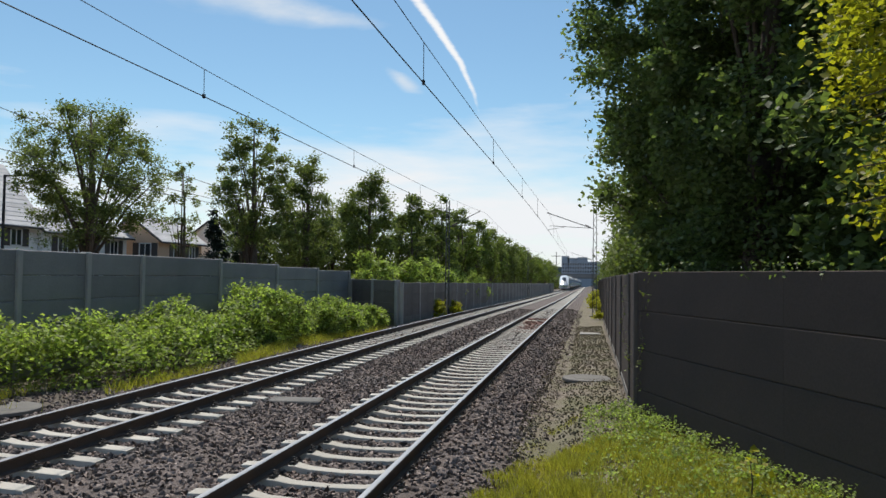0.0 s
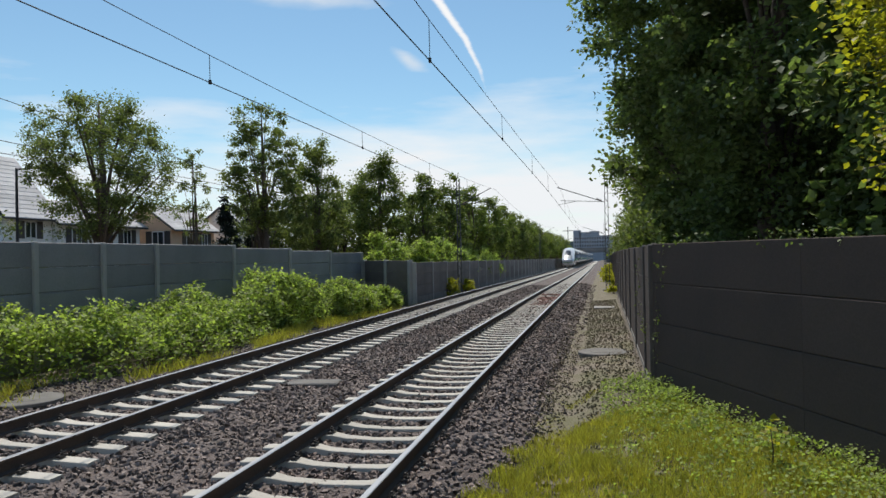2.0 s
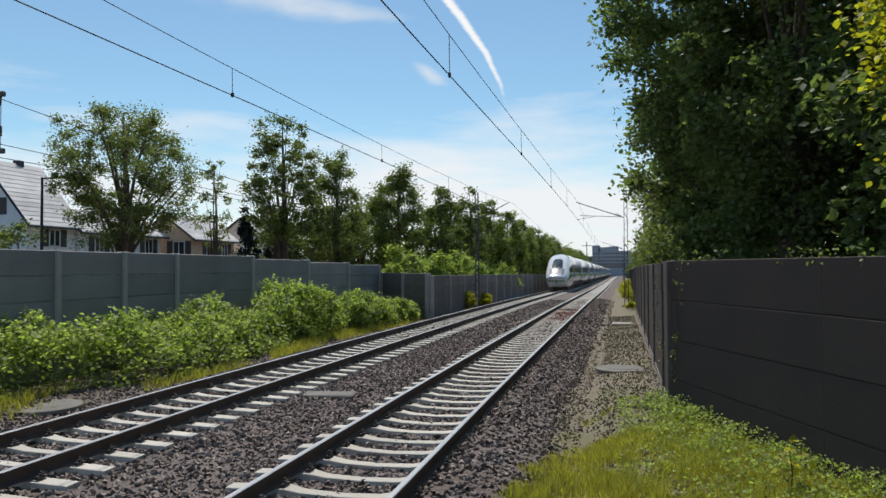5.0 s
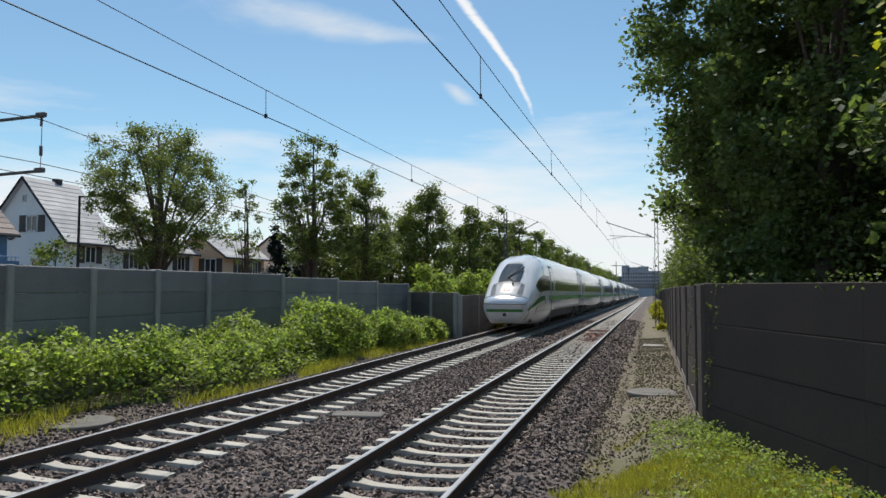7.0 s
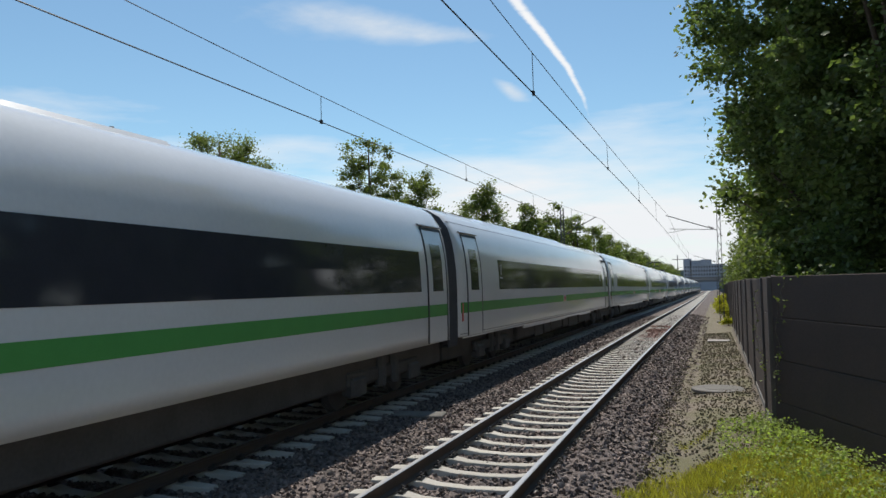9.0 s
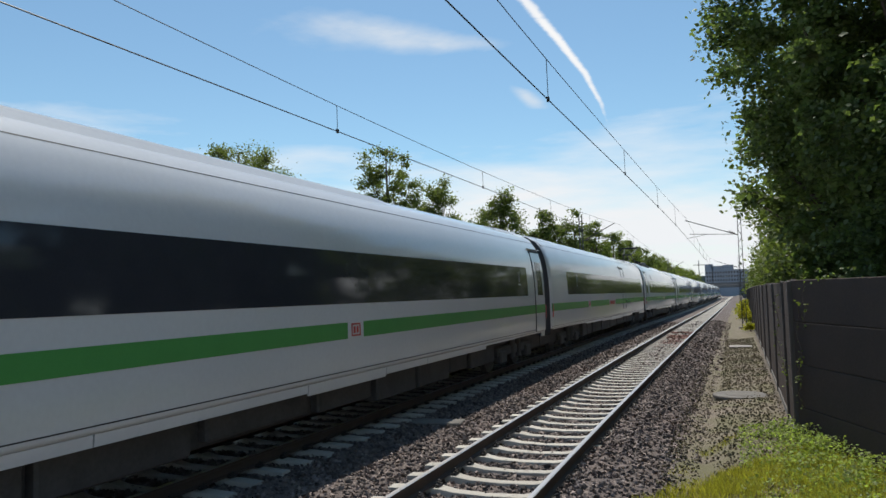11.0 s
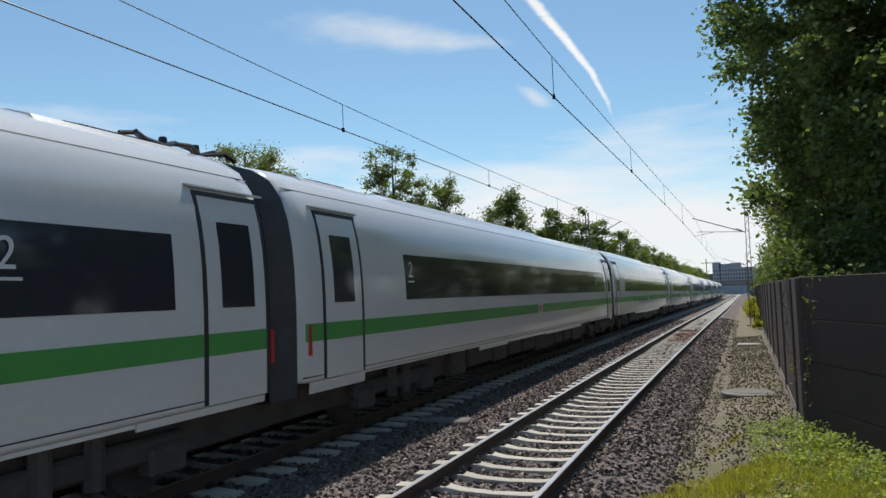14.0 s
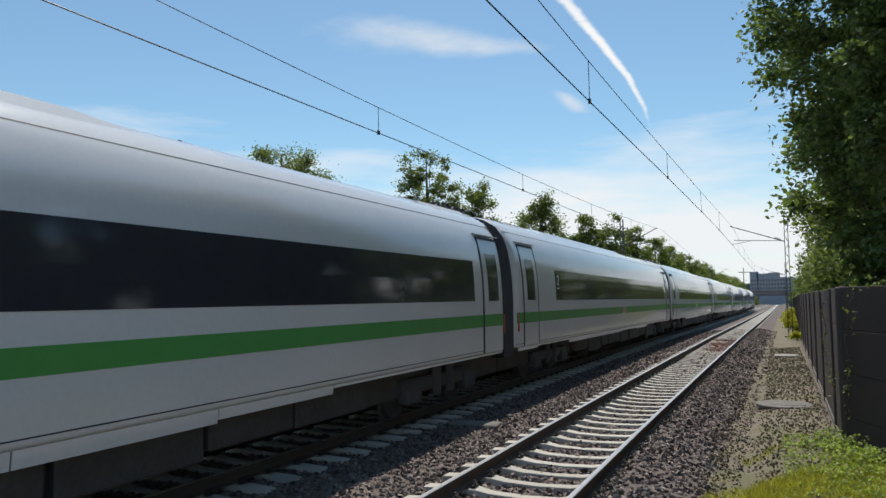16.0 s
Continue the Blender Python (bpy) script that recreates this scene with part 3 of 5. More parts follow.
# ---- leaves, trees, shrubs ----
def leaf_mesh(p, size, up=0.35, long=1.5):
    """Folded four-point leaves at the points p: verts and triangles."""
    n = len(p)
    d = rng.standard_normal((n, 3))
    d[:, 2] = d[:, 2] * 0.6 - 0.25
    d /= np.linalg.norm(d, axis=1)[:, None]
    nn = rng.standard_normal((n, 3))
    nn[:, 2] = np.abs(nn[:, 2]) + up
    s = np.cross(d, nn)
    s /= np.linalg.norm(s, axis=1)[:, None] + 1e-9
    nn = np.cross(s, d)
    sz = (size * rng.uniform(0.6, 1.3, n))[:, None]
    a = p
    tip = p + d * sz * long
    mid = p + d * sz * long * 0.45 + nn * sz * 0.10
    v = np.stack([a, mid + s * sz * 0.5, tip, mid - s * sz * 0.5], 1).reshape(-1, 3)
    k = (np.arange(n) * 4)[:, None]
    f = np.concatenate([k + np.array([0, 1, 2]), k + np.array([0, 2, 3])], 1).reshape(-1, 3)
    return v, f


def ball(n):
    v = rng.standard_normal((n, 3))
    return v / np.linalg.norm(v, axis=1)[:, None]


def tree(name, x, y, top, width, crown_low, leaves, size, leaf, label, clumps=60, shape=1.0, trunk=0.25, depth=None, spread=0.85, shell=0.45, base=None, lean=0.0, cat="tree"):
    """A tapered trunk with forking limbs, and a crown of many leaf clumps with gaps between them."""
    z0 = ground_z(x, y) if base is None else base
    t = empty(name, pose(x, y, z0), label=label, category=cat)
    h = top - z0
    low = crown_low - z0
    cz, rz, rx = (h + low) / 2, (h - low) / 2, width / 2
    ry = (depth or width) / 2
    u = ball(clumps)
    r = rng.uniform(shell, 1.0, (clumps, 1)) ** 0.6
    c = u * r * np.array([rx, ry, rz]) * rng.uniform(0.8, 1.08, (clumps, 1))
    taper = 1 - shape * 0.5 * (c[:, 2:3] / rz)          # narrower at the top
    c[:, :2] *= np.clip(taper, 0.25, 1.5)
    c[:, 2] += cz
    c[:, 0] += lean * (c[:, 2] - low) / h
    bm = bmesh.new()
    stem = [(0, 0, -0.2), (0.02 * h * rng.standard_normal() * 0.5, 0.01 * h, h * 0.3), (0.015 * h * rng.standard_normal() + lean * 0.4, 0, h * 0.62), (lean * 0.9, 0, h * 0.94)]
    tube(bm, stem, [trunk, trunk * 0.75, trunk * 0.42, trunk * 0.08], 8)
    for i in range(0, clumps, max(1, clumps // 20)):
        p = Vector(c[i])
        s = min(max((p.z - 0.25 * h) / h * 0.8, 0.16), 0.72) * h * rng.uniform(0.75, 1.0)
        a = Vector((lean * s / h * 0.6, 0, s))
        m = a.lerp(p, 0.5) + Vector((0, 0, 0.04 * h))
        tube(bm, [a, m, p], [trunk * 0.24, trunk * 0.13, trunk * 0.04], 5)
    part("trunk", bm, "bark", t, smooth=True)
    cs = spread * (rx * ry * rz / clumps) ** (1 / 3) * 1.25
    idx = rng.integers(0, clumps, leaves)
    q = ball(leaves) * (rng.random((leaves, 1)) ** 0.6) * cs * rng.uniform(0.6, 1.3, (clumps, 1))[idx] * (1 + 0.25 * rng.standard_normal((leaves, 1)))
    q[:, 2] *= 0.8
    pts = c[idx] + q
    pts = pts[pts[:, 2] > 0.15]
    v, f = leaf_mesh(pts, size)
    raw("crown", v, f, leaf, t)
    return t


def make_trees():
    L = "leafy green tree standing behind the noise barrier"
    tree("broad_tree", -21.8, 28.4, 9.95, 7.0, 2.9, 44000, 0.074, "leaf_olive", "broad round-crowned tree with thin spring leaves", 230, 0.0, 0.36, spread=0.80, shell=0.3)
    tree("young_tree", -20.7, 34.2, 8.3, 1.9, 3.0, 2000, 0.09, "leaf_olive", "slim half-bare young tree behind the barrier", 60, 0.9, 0.13, spread=0.55)
    tree("tall_tree", -18.4, 37.6, 11.5, 4.5, 3.0, 19000, 0.095, "leaf_olive", "tall narrow tree with open light-green crown", 130, 0.5, 0.26, spread=0.7)
    tree("tall_tree", -17.2, 42.5, 9.5, 4.2, 1.5, 16000, 0.10, "leaf_olive", "upright light-green tree behind the barrier", 120, 0.5, 0.2)
    tree("dark_tree", -15.3, 49.7, 9.7, 4.9, 1.5, 19000, 0.11, "leaf_mid", "dense dark green tree behind the barrier", 120, 0.5, 0.24)
    for x, y, top, w in ((-14.2, 58.3, 8.7, 3.8), (-13.0, 64.7, 9.0, 3.9), (-12.4, 72.0, 8.6, 3.6), (-11.8, 80, 8.3, 4.2), (-11.6, 90, 8.0, 4.4), (-11.3, 101, 7.6, 4.6), (-11.0, 114, 7.4, 5), (-10.8, 128, 7.0, 5.5), (-10.6, 144, 6.7, 6), (-10.2, 162, 6.4, 6.5), (-9.8, 182, 6.2, 7.0)):
        tree("row_tree", x, y, top + 0.45, w, 0.9, 8000, 0.15, "leaf_mid" if y % 2 else "leaf", "leafy tree in the long row behind the barrier", 90, 0.6, 0.2)
    for x, y, top, w in ((-22.5, 55, 7.6, 5), (-19.5, 58, 8.4, 6), (-17.5, 68, 8.6, 6), (-16.5, 80, 8.4, 7), (-16.5, 96, 8.2, 8), (-16.0, 118, 8.0, 9), (-15.5, 145, 7.6, 10), (-15, 175, 7.2, 10)):
        tree("back_tree", x, y, top, w, 0.6, 7500, 0.18, "leaf" if y < 60 else "leaf_mid", "leafy tree in the second row beyond the barrier", 90, 0.4, 0.22)
    for x, y, top, w in ((-26.3, 52.0, 7.0, 4.2), (-23.6, 49.0, 6.4, 3.4), (-21.4, 50.5, 7.2, 4.0), (-19.2, 53.0, 7.6, 4.2)):
        tree("garden_tree", x, y, top, w, 0.4, 8000, 0.12, "leaf_olive", "olive-green leafy garden tree between barrier and houses", 80, 0.3, 0.16)
    for x, y, top, w in ((-24.5, 44.5, 6.3, 1.8), (-22.9, 45.5, 6.6, 2.0)):
        tree("conifer", x, y, top, w, 0.3, 5000, 0.13, "conifer", "dark blue-green conifer by the houses", 40, 1.5, 0.12)
    for x, y, top, w in ((-13.0, 43.0, 3.9, 3.2), (-11.6, 46.4, 3.4, 2.6), (-11.4, 51.5, 3.3, 3.0), (-11.3, 57.0, 2.9, 3.0), (-11.0, 63, 2.9, 3.4), (-10.8, 70, 2.6, 3.4)):
        tree("bright_shrub", x, y, top, w, -0.2, 5500, 0.12, "bramble", "bright yellow-green shrub rising over the barrier", 34, 0.2, 0.06, cat="shrub")
    tree("small_shrub", -24.5, 27.0, 3.2, 3.0, 0.5, 2600, 0.11, "leaf_olive", "pale green garden shrub behind the barrier", 30, 0.2, 0.06, cat="shrub")
    tree("garden_tree", -32.0, 33.0, 5.2, 3.0, 0.5, 3000, 0.14, "leaf_mid", "green garden tree beside the blue house", 30, 0.2, 0.1)
    # the ivy-covered trees behind the brown barrier
    ivy = "tall tree wrapped in dense dark ivy behind the barrier"
    tree("ivy_tree", 3.4, 19.6, 14.2, 8.0, 3.5, 88000, 0.092, "leaf_dark", ivy, 260, -0.05, 0.4, depth=6.5, shell=0.6)
    tree("ivy_tree", 3.6, 21.0, 8.5, 6.0, 0.9, 30000, 0.12, "leaf_dark", ivy, 140, 0.0, 0.3, depth=5.0, shell=0.5)
    tree("ivy_tree", 3.6, 15.8, 12.6, 4.6, 1.0, 58000, 0.09, "leaf_dark", ivy, 220, -0.1, 0.35, depth=4.5, shell=0.5)
    tree("ivy_tree", 6.0, 12.4, 13.0, 6.2, 0.4, 48000, 0.11, "leaf_dark", ivy, 220, 0.0, 0.35, depth=6.0, shell=0.5)
    tree("ivy_tree", 6.6, 17.2, 7.5, 5.5, -0.2, 20000, 0.13, "leaf_dark", ivy, 90, 0.0, 0.3, shell=0.3)
    tree("ivy_tree", 9.0, 12.6, 7.5, 6.0, -0.2, 20000, 0.13, "leaf_dark", ivy, 90, 0.0, 0.3, shell=0.3)
    tree("ivy_tree", 4.7, 10.6, 7.0, 3.0, 0.1, 14000, 0.12, "leaf_dark", ivy, 80, 0.0, 0.25)
    tree("ivy_tree", 8.8, 7.0, 12.0, 6.5, 0.0, 22000, 0.15, "leaf_dark", ivy, 90, 0.0, 0.35, shell=0.5)
    for y, w, top in ((26.0, 6.2, 11.5), (33.0, 6.0, 10.0), (41.0, 5.6, 8.6), (50, 5.4, 7.6), (60, 5.4, 6.8), (72, 5.6, 6.2), (86, 6.0, 5.6), (104, 6.5, 5.2)):
        tree("ivy_tree", 3.75 + tx(y) + (0.25 if y > 30 else 0), y, top, w, 0.8, 15000 if y < 45 else 8000, 0.14, "leaf_mid" if y > 24 else "leaf_dark", "ivy-clad tree in the row along the barrier", 70, 0.1, 0.28, depth=8.0, shell=0.4)


def make_maple():
    t = empty("overhanging_maple", pose(5.2, 8.2, ground_z(5.2, 8.2)), label="overhanging maple branch with bright yellow-green leaves", category="tree")
    bm = bmesh.new()
    tube(bm, [(0, 0, 0), (-0.2, 0, 2.6), (-0.8, 0.1, 4.6), (-1.5, 0.2, 5.4)], [0.13, 0.11, 0.07, 0.02], 7)
    for k in range(16):
        z = 1.9 + 0.24 * k
        a = Vector((-0.25 - 0.05 * k, 0.05, z))
        b = Vector((-2.2 - 0.25 * math.sin(k * 1.3), 0.3 * math.sin(k * 2.1), z - 0.1 + 0.2 * math.sin(k)))
        tube(bm, [a, a.lerp(b, 0.5) + Vector((0, 0, 0.15)), b], [0.03, 0.02, 0.006], 5)
    part("trunk", bm, "bark", t, smooth=True)
    n = 9500
    k = rng.integers(0, 90, n)
    cz = 2.5 + 5.6 * rng.random(90)
    cx = -2.0 - 0.22 * np.sin(cz * 1.5 + 0.4) + rng.uniform(-0.25, 1.2, 90)
    cy = rng.uniform(-0.6, 0.7, 90)
    p = np.stack([cx, cy, cz], 1)[k] + rng.standard_normal((n, 3)) * np.array([0.2, 0.2, 0.17])
    v, f = leaf_mesh(p, 0.075, up=0.9, long=1.25)
    raw("crown", v, f, "leaf_yellow", t)


def make_brambles():
    def top(x, y):
        h = float(np.interp(y, [4, 10, 14, 17, 20.5, 23, 30, 40], [0.7, 0.92, 0.86, 0.66, 0.82, 0.66, 0.55, 0.4]))
        front = float(np.interp(y, [0, 12.5, 15.6, 19.9, 25, 34.6, 40], [-11.7, -11.4, -10.4, -10.6, -11.1, -10.3, -10.3]))
        e = min(max((front - x) / 0.8, 0), 1)
        n1 = noise.noise((x * 0.9, y * 0.7, 3.0)) * 0.6 + noise.noise((x * 2.6, y * 2.2, 5.0)) * 0.55
        return (h + 0.35) * math.sqrt(e) * (1 + n1) - 0.45, e
    pts = []
    for _ in range(110000):
        x, y = rng.uniform(-13.5, -10.2), 2 + 36 * rng.random() ** 0.9
        z, e = top(x, y)
        if e <= 0.02 or noise.noise((x * 2.4, y * 2.4, z * 3.0)) < -0.22:
            continue
        pts.append((x + 0.12 * rng.standard_normal(), y + 0.12 * rng.standard_normal(), max(-0.45, z - abs(rng.standard_normal()) * 0.22)))
    v, f = leaf_mesh(np.array(pts), 0.088, up=1.3, long=1.2)
    tagged(raw("bramble_thicket", v, f, "bramble"), "tangled green bramble thicket at the foot of the barrier", "brambles", kind="stuff")
    for x, y, w, d, h in ((-11.9, 25.5, 2.8, 5.2, 1.72), (-11.5, 31.0, 2.5, 6.0, 1.08), (-11.2, 35.6, 2.1, 3.6, 0.55)):
        tree("round_bush", x, y, h, w, -0.6, 15000, 0.085, "bramble", "dense rounded green bush before the barrier", 70, 0.2, 0.05, depth=d, shell=0.7, cat="shrub")
    for x, y, h in ((-9.7, 46.5, 0.7), (-9.7, 52, 0.5), (0.55, 62, 1.0), (0.6, 66, 1.3), (0.7, 70, 1.2), (0.75, 76, 1.0), (0.62, 56, 0.6), (0.72, 44, 0.35)):
        tree("trackside_weed", x + tx(y) * 0.6, y, h + tz(y), 1.0, -0.7, 1500, 0.09, "leaf_yellow", "yellow-green weeds growing at the barrier foot", 14, 0.2, 0.03, depth=2.2, cat="weeds")


def blades(n, fx, height, material, name, label, wide=0.007):
    p, hs = [], []
    while len(p) < n:
        x, y = rng.uniform(-2.0, 4.2), rng.uniform(2.6, 14)
        k = fx(x, y)
        if rng.random() < k:
            p.append((x, y, max(ground_z(x, y), float(bed_z(x)) if x < -0.3 else -9) - 0.02))
            hs.append(height * rng.uniform(0.4, 1.2) * (0.5 + 0.6 * k))
    p, hs = np.array(p), np.array(hs)[:, None]
    a = rng.uniform(0, 6.283, n)
    d = np.stack([np.cos(a), np.sin(a), 0 * a], 1)
    lean = np.stack([np.cos(a * 3 + 1), np.sin(a * 3 + 1), 0 * a], 1) * hs * rng.uniform(0.1, 0.75, (n, 1))
    up = np.array([0, 0, 1.0])
    w = wide * rng.uniform(0.7, 1.6, (n, 1))
    v = np.stack([p - d * w, p + d * w, p + up * hs * 0.6 + lean * 0.4 + d * w * 0.7, p + up * hs * 0.6 + lean * 0.4 - d * w * 0.7, p + up * hs + lean], 1).reshape(-1, 3)
    k = (np.arange(n) * 5)[:, None]
    f = np.concatenate([k + np.array(q) for q in ((0, 1, 2), (0, 2, 3), (3, 2, 4))], 1).reshape(-1, 3)
    tagged(raw(name, v, f, material), label, "grass", kind="stuff")


def wall_x(y):
    """The splayed barrier's face at y."""
    return 0.95 + 1.95 * (12.86 - y) / 5.2


def make_verge():
    def grassy(x, y):
        if x > wall_x(y) - 0.12 or y > 12.9:
            return 0.0
        edge = float(np.interp(y, [3, 6, 8, 9, 9.9, 10.8, 11.7, 12.6], [-1.6, -1.5, -1.2, -1.05, -0.75, -0.2, 0.45, 0.95]))
        e = min(max((x - edge) / 0.35 + noise.noise((x * 2, y * 2, 8)) * 0.9, 0), 1)
        return e * min(1, max(0.06, 0.62 + noise.noise((x * 1.4, y * 1.4, 2)) * 0.6 + noise.noise((x * 4.2, y * 4.2, 7)) * 0.55))
    blades(100000, grassy, 0.19, "grass", "verge_grass", "long yellow-green grass on the verge", 0.0042)

    def sparse(x, y):
        if x > 0.85 or x < -0.9:
            return 0.0
        return max(0, noise.noise((x * 2.2, y * 1.2, 4)) - 0.08) * 0.8
    blades(6500, lambda x, y: sparse(x, y) if y > 9 else 0, 0.10, "grass", "path_grass", "thin dry grass tufts on the gravel path", 0.005)
    pts = []
    while len(pts) < 17000:
        x, y = rng.uniform(0.0, 4.2), rng.uniform(3.0, 13.2)
        d = wall_x(y) - 0.1 - x
        if d < 0 or rng.random() > math.exp(-d / 0.95) * (0.9 + noise.noise((x * 1.5, y * 1.5, 9))):
            continue
        h = 0.10 + 0.20 * math.exp(-d / 0.9) * (1 + 0.8 * noise.noise((x * 2, y * 2, 1)))
        pts.append((x, y, ground_z(x, y) + h * rng.random() ** 0.5))
    v, f = leaf_mesh(np.array(pts), 0.036, up=0.9, long=1.2)
    tagged(raw("verge_weeds", v, f, "bramble"), "low leafy weeds along the foot of the brown barrier", "weeds", kind="stuff")
    t = empty("yellow_sapling", pose(1.75, 8.2, ground_z(1.75, 8.2)), label="small sapling with bright yellow leaves in the weeds", category="plant")
    bm = bmesh.new()
    tube(bm, [(0, 0, 0), (0.02, 0, 0.25), (0, 0.02, 0.48)], [0.01, 0.008, 0.004], 5)
    part("stem", bm, "bark", t)
    p = rng.standard_normal((34, 3)) * np.array([0.11, 0.09, 0.1]) + np.array([0, 0, 0.42])
    v, f = leaf_mesh(p, 0.075, up=1.2, long=1.1)
    raw("leaves", v, f, "leaf_yellow", t)
    # gravel path along the barrier
    ys = np.concatenate([np.arange(8.0, 40, 0.5), np.arange(40, 110, 3)])
    vv, k = [], 9
    for y in ys:
        w0 = -1.0 + 0.16 * noise.noise((0, y * 0.9, 3))
        w1 = (0.86 if y > 12.9 else min(0.86, wall_x(y) - 0.3)) + 0.03 * noise.noise((4, y, 3))
        for i in range(k):
            x = w0 + (w1 - w0) * i / (k - 1)
            vv.append((x + tx(y), y, max(ground_z(x, y), float(bed_z(x)) + tz(y) if x < -0.3 else -99) + (0.028 if 0 < i < k - 1 else -0.03)))
    ff = [(j * k + i, j * k + i + 1, (j + 1) * k + i + 1, (j + 1) * k + i) for j in range(len(ys) - 1) for i in range(k - 1)]
    tagged(raw("gravel_path", vv, ff, "path", smooth=True), "trodden pale gravel path beside the barrier", "path", kind="structure")
    v, f = scatter_stones(9000, 8.0, 38.0, 0.030, 1.0)
    v = v.copy()
    m = v.reshape(-1, 8, 3)
    m[:, :, 0] += (rng.uniform(-1.0, 0.85, len(m)) - m[:, :, 0].mean(1))[:, None]
    cz = m[:, :, 2].mean(1)
    m[:, :, 2] += (np.array([max(ground_z(a, b), float(bed_z(a)) + tz(b) if a < -0.3 else -99) for a, b in zip(m[:, 0, 0], m[:, 0, 1])]) + 0.038 - cz)[:, None]
    tagged(raw("path_gravel", m.reshape(-1, 3), f, "path"), "loose small stones strewn over the path", "gravel", kind="stuff")


def make_ivy_strands():
    """Thin ivy runners hanging on the brown barrier near its corner."""
    for k, (x, y, z0, z1) in enumerate(((1.02, 12.55, 1.9, 0.7), (1.10, 12.35, 2.2, 1.5), (1.0, 12.62, 0.9, 0.35), (0.86, 15.2, 2.0, 0.8), (0.86, 13.6, 1.0, 0.5))):
        t = empty("ivy_runner", pose(x, y, 0), label="thin ivy runner clinging to the brown barrier", category="ivy")
        bm = bmesh.new()
        pts = [(-0.07 + 0.03 * math.sin(i * 1.7 + k), 0.05 * math.sin(i * 0.9 + k), z0 + (z1 - z0) * i / 7) for i in range(8)]
        tube(bm, pts, 0.006, 4)
        part("stem", bm, "bark", t)
        p = np.array(pts)[rng.integers(0, 8, 20)] + rng.standard_normal((20, 3)) * np.array([0.03, 0.06, 0.08])
        v, f = leaf_mesh(p, 0.045, up=0.6, long=1.1)
        raw("leaves", v, f, "leaf_mid", t)
    pts = []
    for _ in range(520):
        k = rng.random()
        x, y = 0.95 + 1.95 * k * 1.3, 12.86 - 5.2 * k * 1.3
        if noise.noise((k * 7, 0.3, 1.5)) < 0.02:
            continue
        pts.append((x + rng.uniform(-0.08, 0.25), y + rng.uniform(-0.1, 0.1), 2.24 + rng.random() ** 2 * 0.22 - 0.05))
    v, f = leaf_mesh(np.array(pts), 0.05, up=0.6, long=1.2)
    tagged(raw("barrier_creeper", v, f, "leaf_dark"), "green creeper spilling over the top of the barrier", "ivy", kind="stuff")


def shoulder_stones():
    """Stones strayed from the ballast onto the strip before the brambles."""
    n = 9000
    v, f = scatter_stones(n, 6.0, 36.0, 0.05, 1.2)
    m = v.reshape(-1, 8, 3)
    m[:, :, 0] += (-9.7 - 1.9 * rng.random(n) ** 1.3 - m[:, :, 0].mean(1))[:, None]
    gz = np.array([ground_z(a, b) for a, b in zip(m[:, 0, 0], m[:, 0, 1])]) + 0.012
    m[:, :, 2] += (gz - m[:, :, 2].mean(1))[:, None]
    tagged(raw("shoulder_stones", m.reshape(-1, 3), f, "stone"), "stray ballast stones on the strip before the brambles", "gravel", kind="stuff")


def strip_grass():
    """Low grass between the brambles and the ballast."""
    n = 9000
    y = 6 + 30 * rng.random(n)
    x = np.interp(y, [6, 12.5, 15.6, 19.9, 25, 34.6], [-11.2, -11.0, -10.2, -10.2, -10.7, -10.0]) + rng.standard_normal(n) * 0.28
    keep = np.array([noise.noise((a * 0.8, b * 0.5, 6)) > -0.12 for a, b in zip(x, y)])
    p = np.stack([x, y, np.array([ground_z(a, b) for a, b in zip(x, y)]) + 0.02], 1)[keep]
    m = len(p)
    a = rng.uniform(0, 6.283, m)
    d = np.stack([np.cos(a), np.sin(a), 0 * a], 1) * 0.009
    h = rng.uniform(0.08, 0.34, (m, 1))
    lean = np.stack([np.cos(a * 5), np.sin(a * 5), 0 * a], 1) * h * 0.5
    v = np.stack([p - d, p + d, p + lean + np.array([0, 0, 1.0]) * h], 1).reshape(-1, 3)
    tagged(raw("strip_grass", v, np.arange(m * 3).reshape(-1, 3), "grass"), "low yellowish grass between brambles and ballast", "grass", kind="stuff")


make_trees()
make_ivy_strands()
shoulder_stones()
strip_grass()
make_maple()
make_brambles()
make_verge()


# ---- houses ----
def window(house, side, u, z, w, h, plane, shutters, axis):
    """A recessed window with frame, pane and optional shutters; axis 'y': on the gable (faces -y), 'x': on the flank (faces +x)."""
    def place(u0, u1, o0, o1, z0, z1, bm):
        if axis == "x":
            box(bm, plane - o1, plane - o0, u0, u1, z0, z1)
        else:
            box(bm, u0, u1, plane + o0, plane + o1, z0, z1)
    bm = bmesh.new()
    for a, b, c, d in ((u - w / 2, u + w / 2, z - h / 2, z - h / 2 + 0.08), (u - w / 2, u + w / 2, z + h / 2 - 0.08, z + h / 2), (u - w / 2, u - w / 2 + 0.08, z - h / 2, z + h / 2), (u + w / 2 - 0.08, u + w / 2, z - h / 2, z + h / 2), (u - 0.03, u + 0.03, z - h / 2, z + h / 2)):
        place(a, b, -0.05, 0.03, c, d, bm)
    win = part("window", bm, "frame", house)
    bm = bmesh.new()
    place(u - w / 2 + 0.05, u + w / 2 - 0.05, -0.02, 0.02, z - h / 2 + 0.05, z + h / 2 - 0.05, bm)
    part("pane", bm, "pane", win)
    if shutters:
        for s in (-1, 1):
            bm = bmesh.new()
            a, b = sorted((u + s * w / 2 + s * 0.04, u + s * (w / 2 + 0.55)))
            place(a, b, -0.06, 0.0, z - h / 2, z + h / 2, bm)
            part("shutter", bm, "shutter", win)


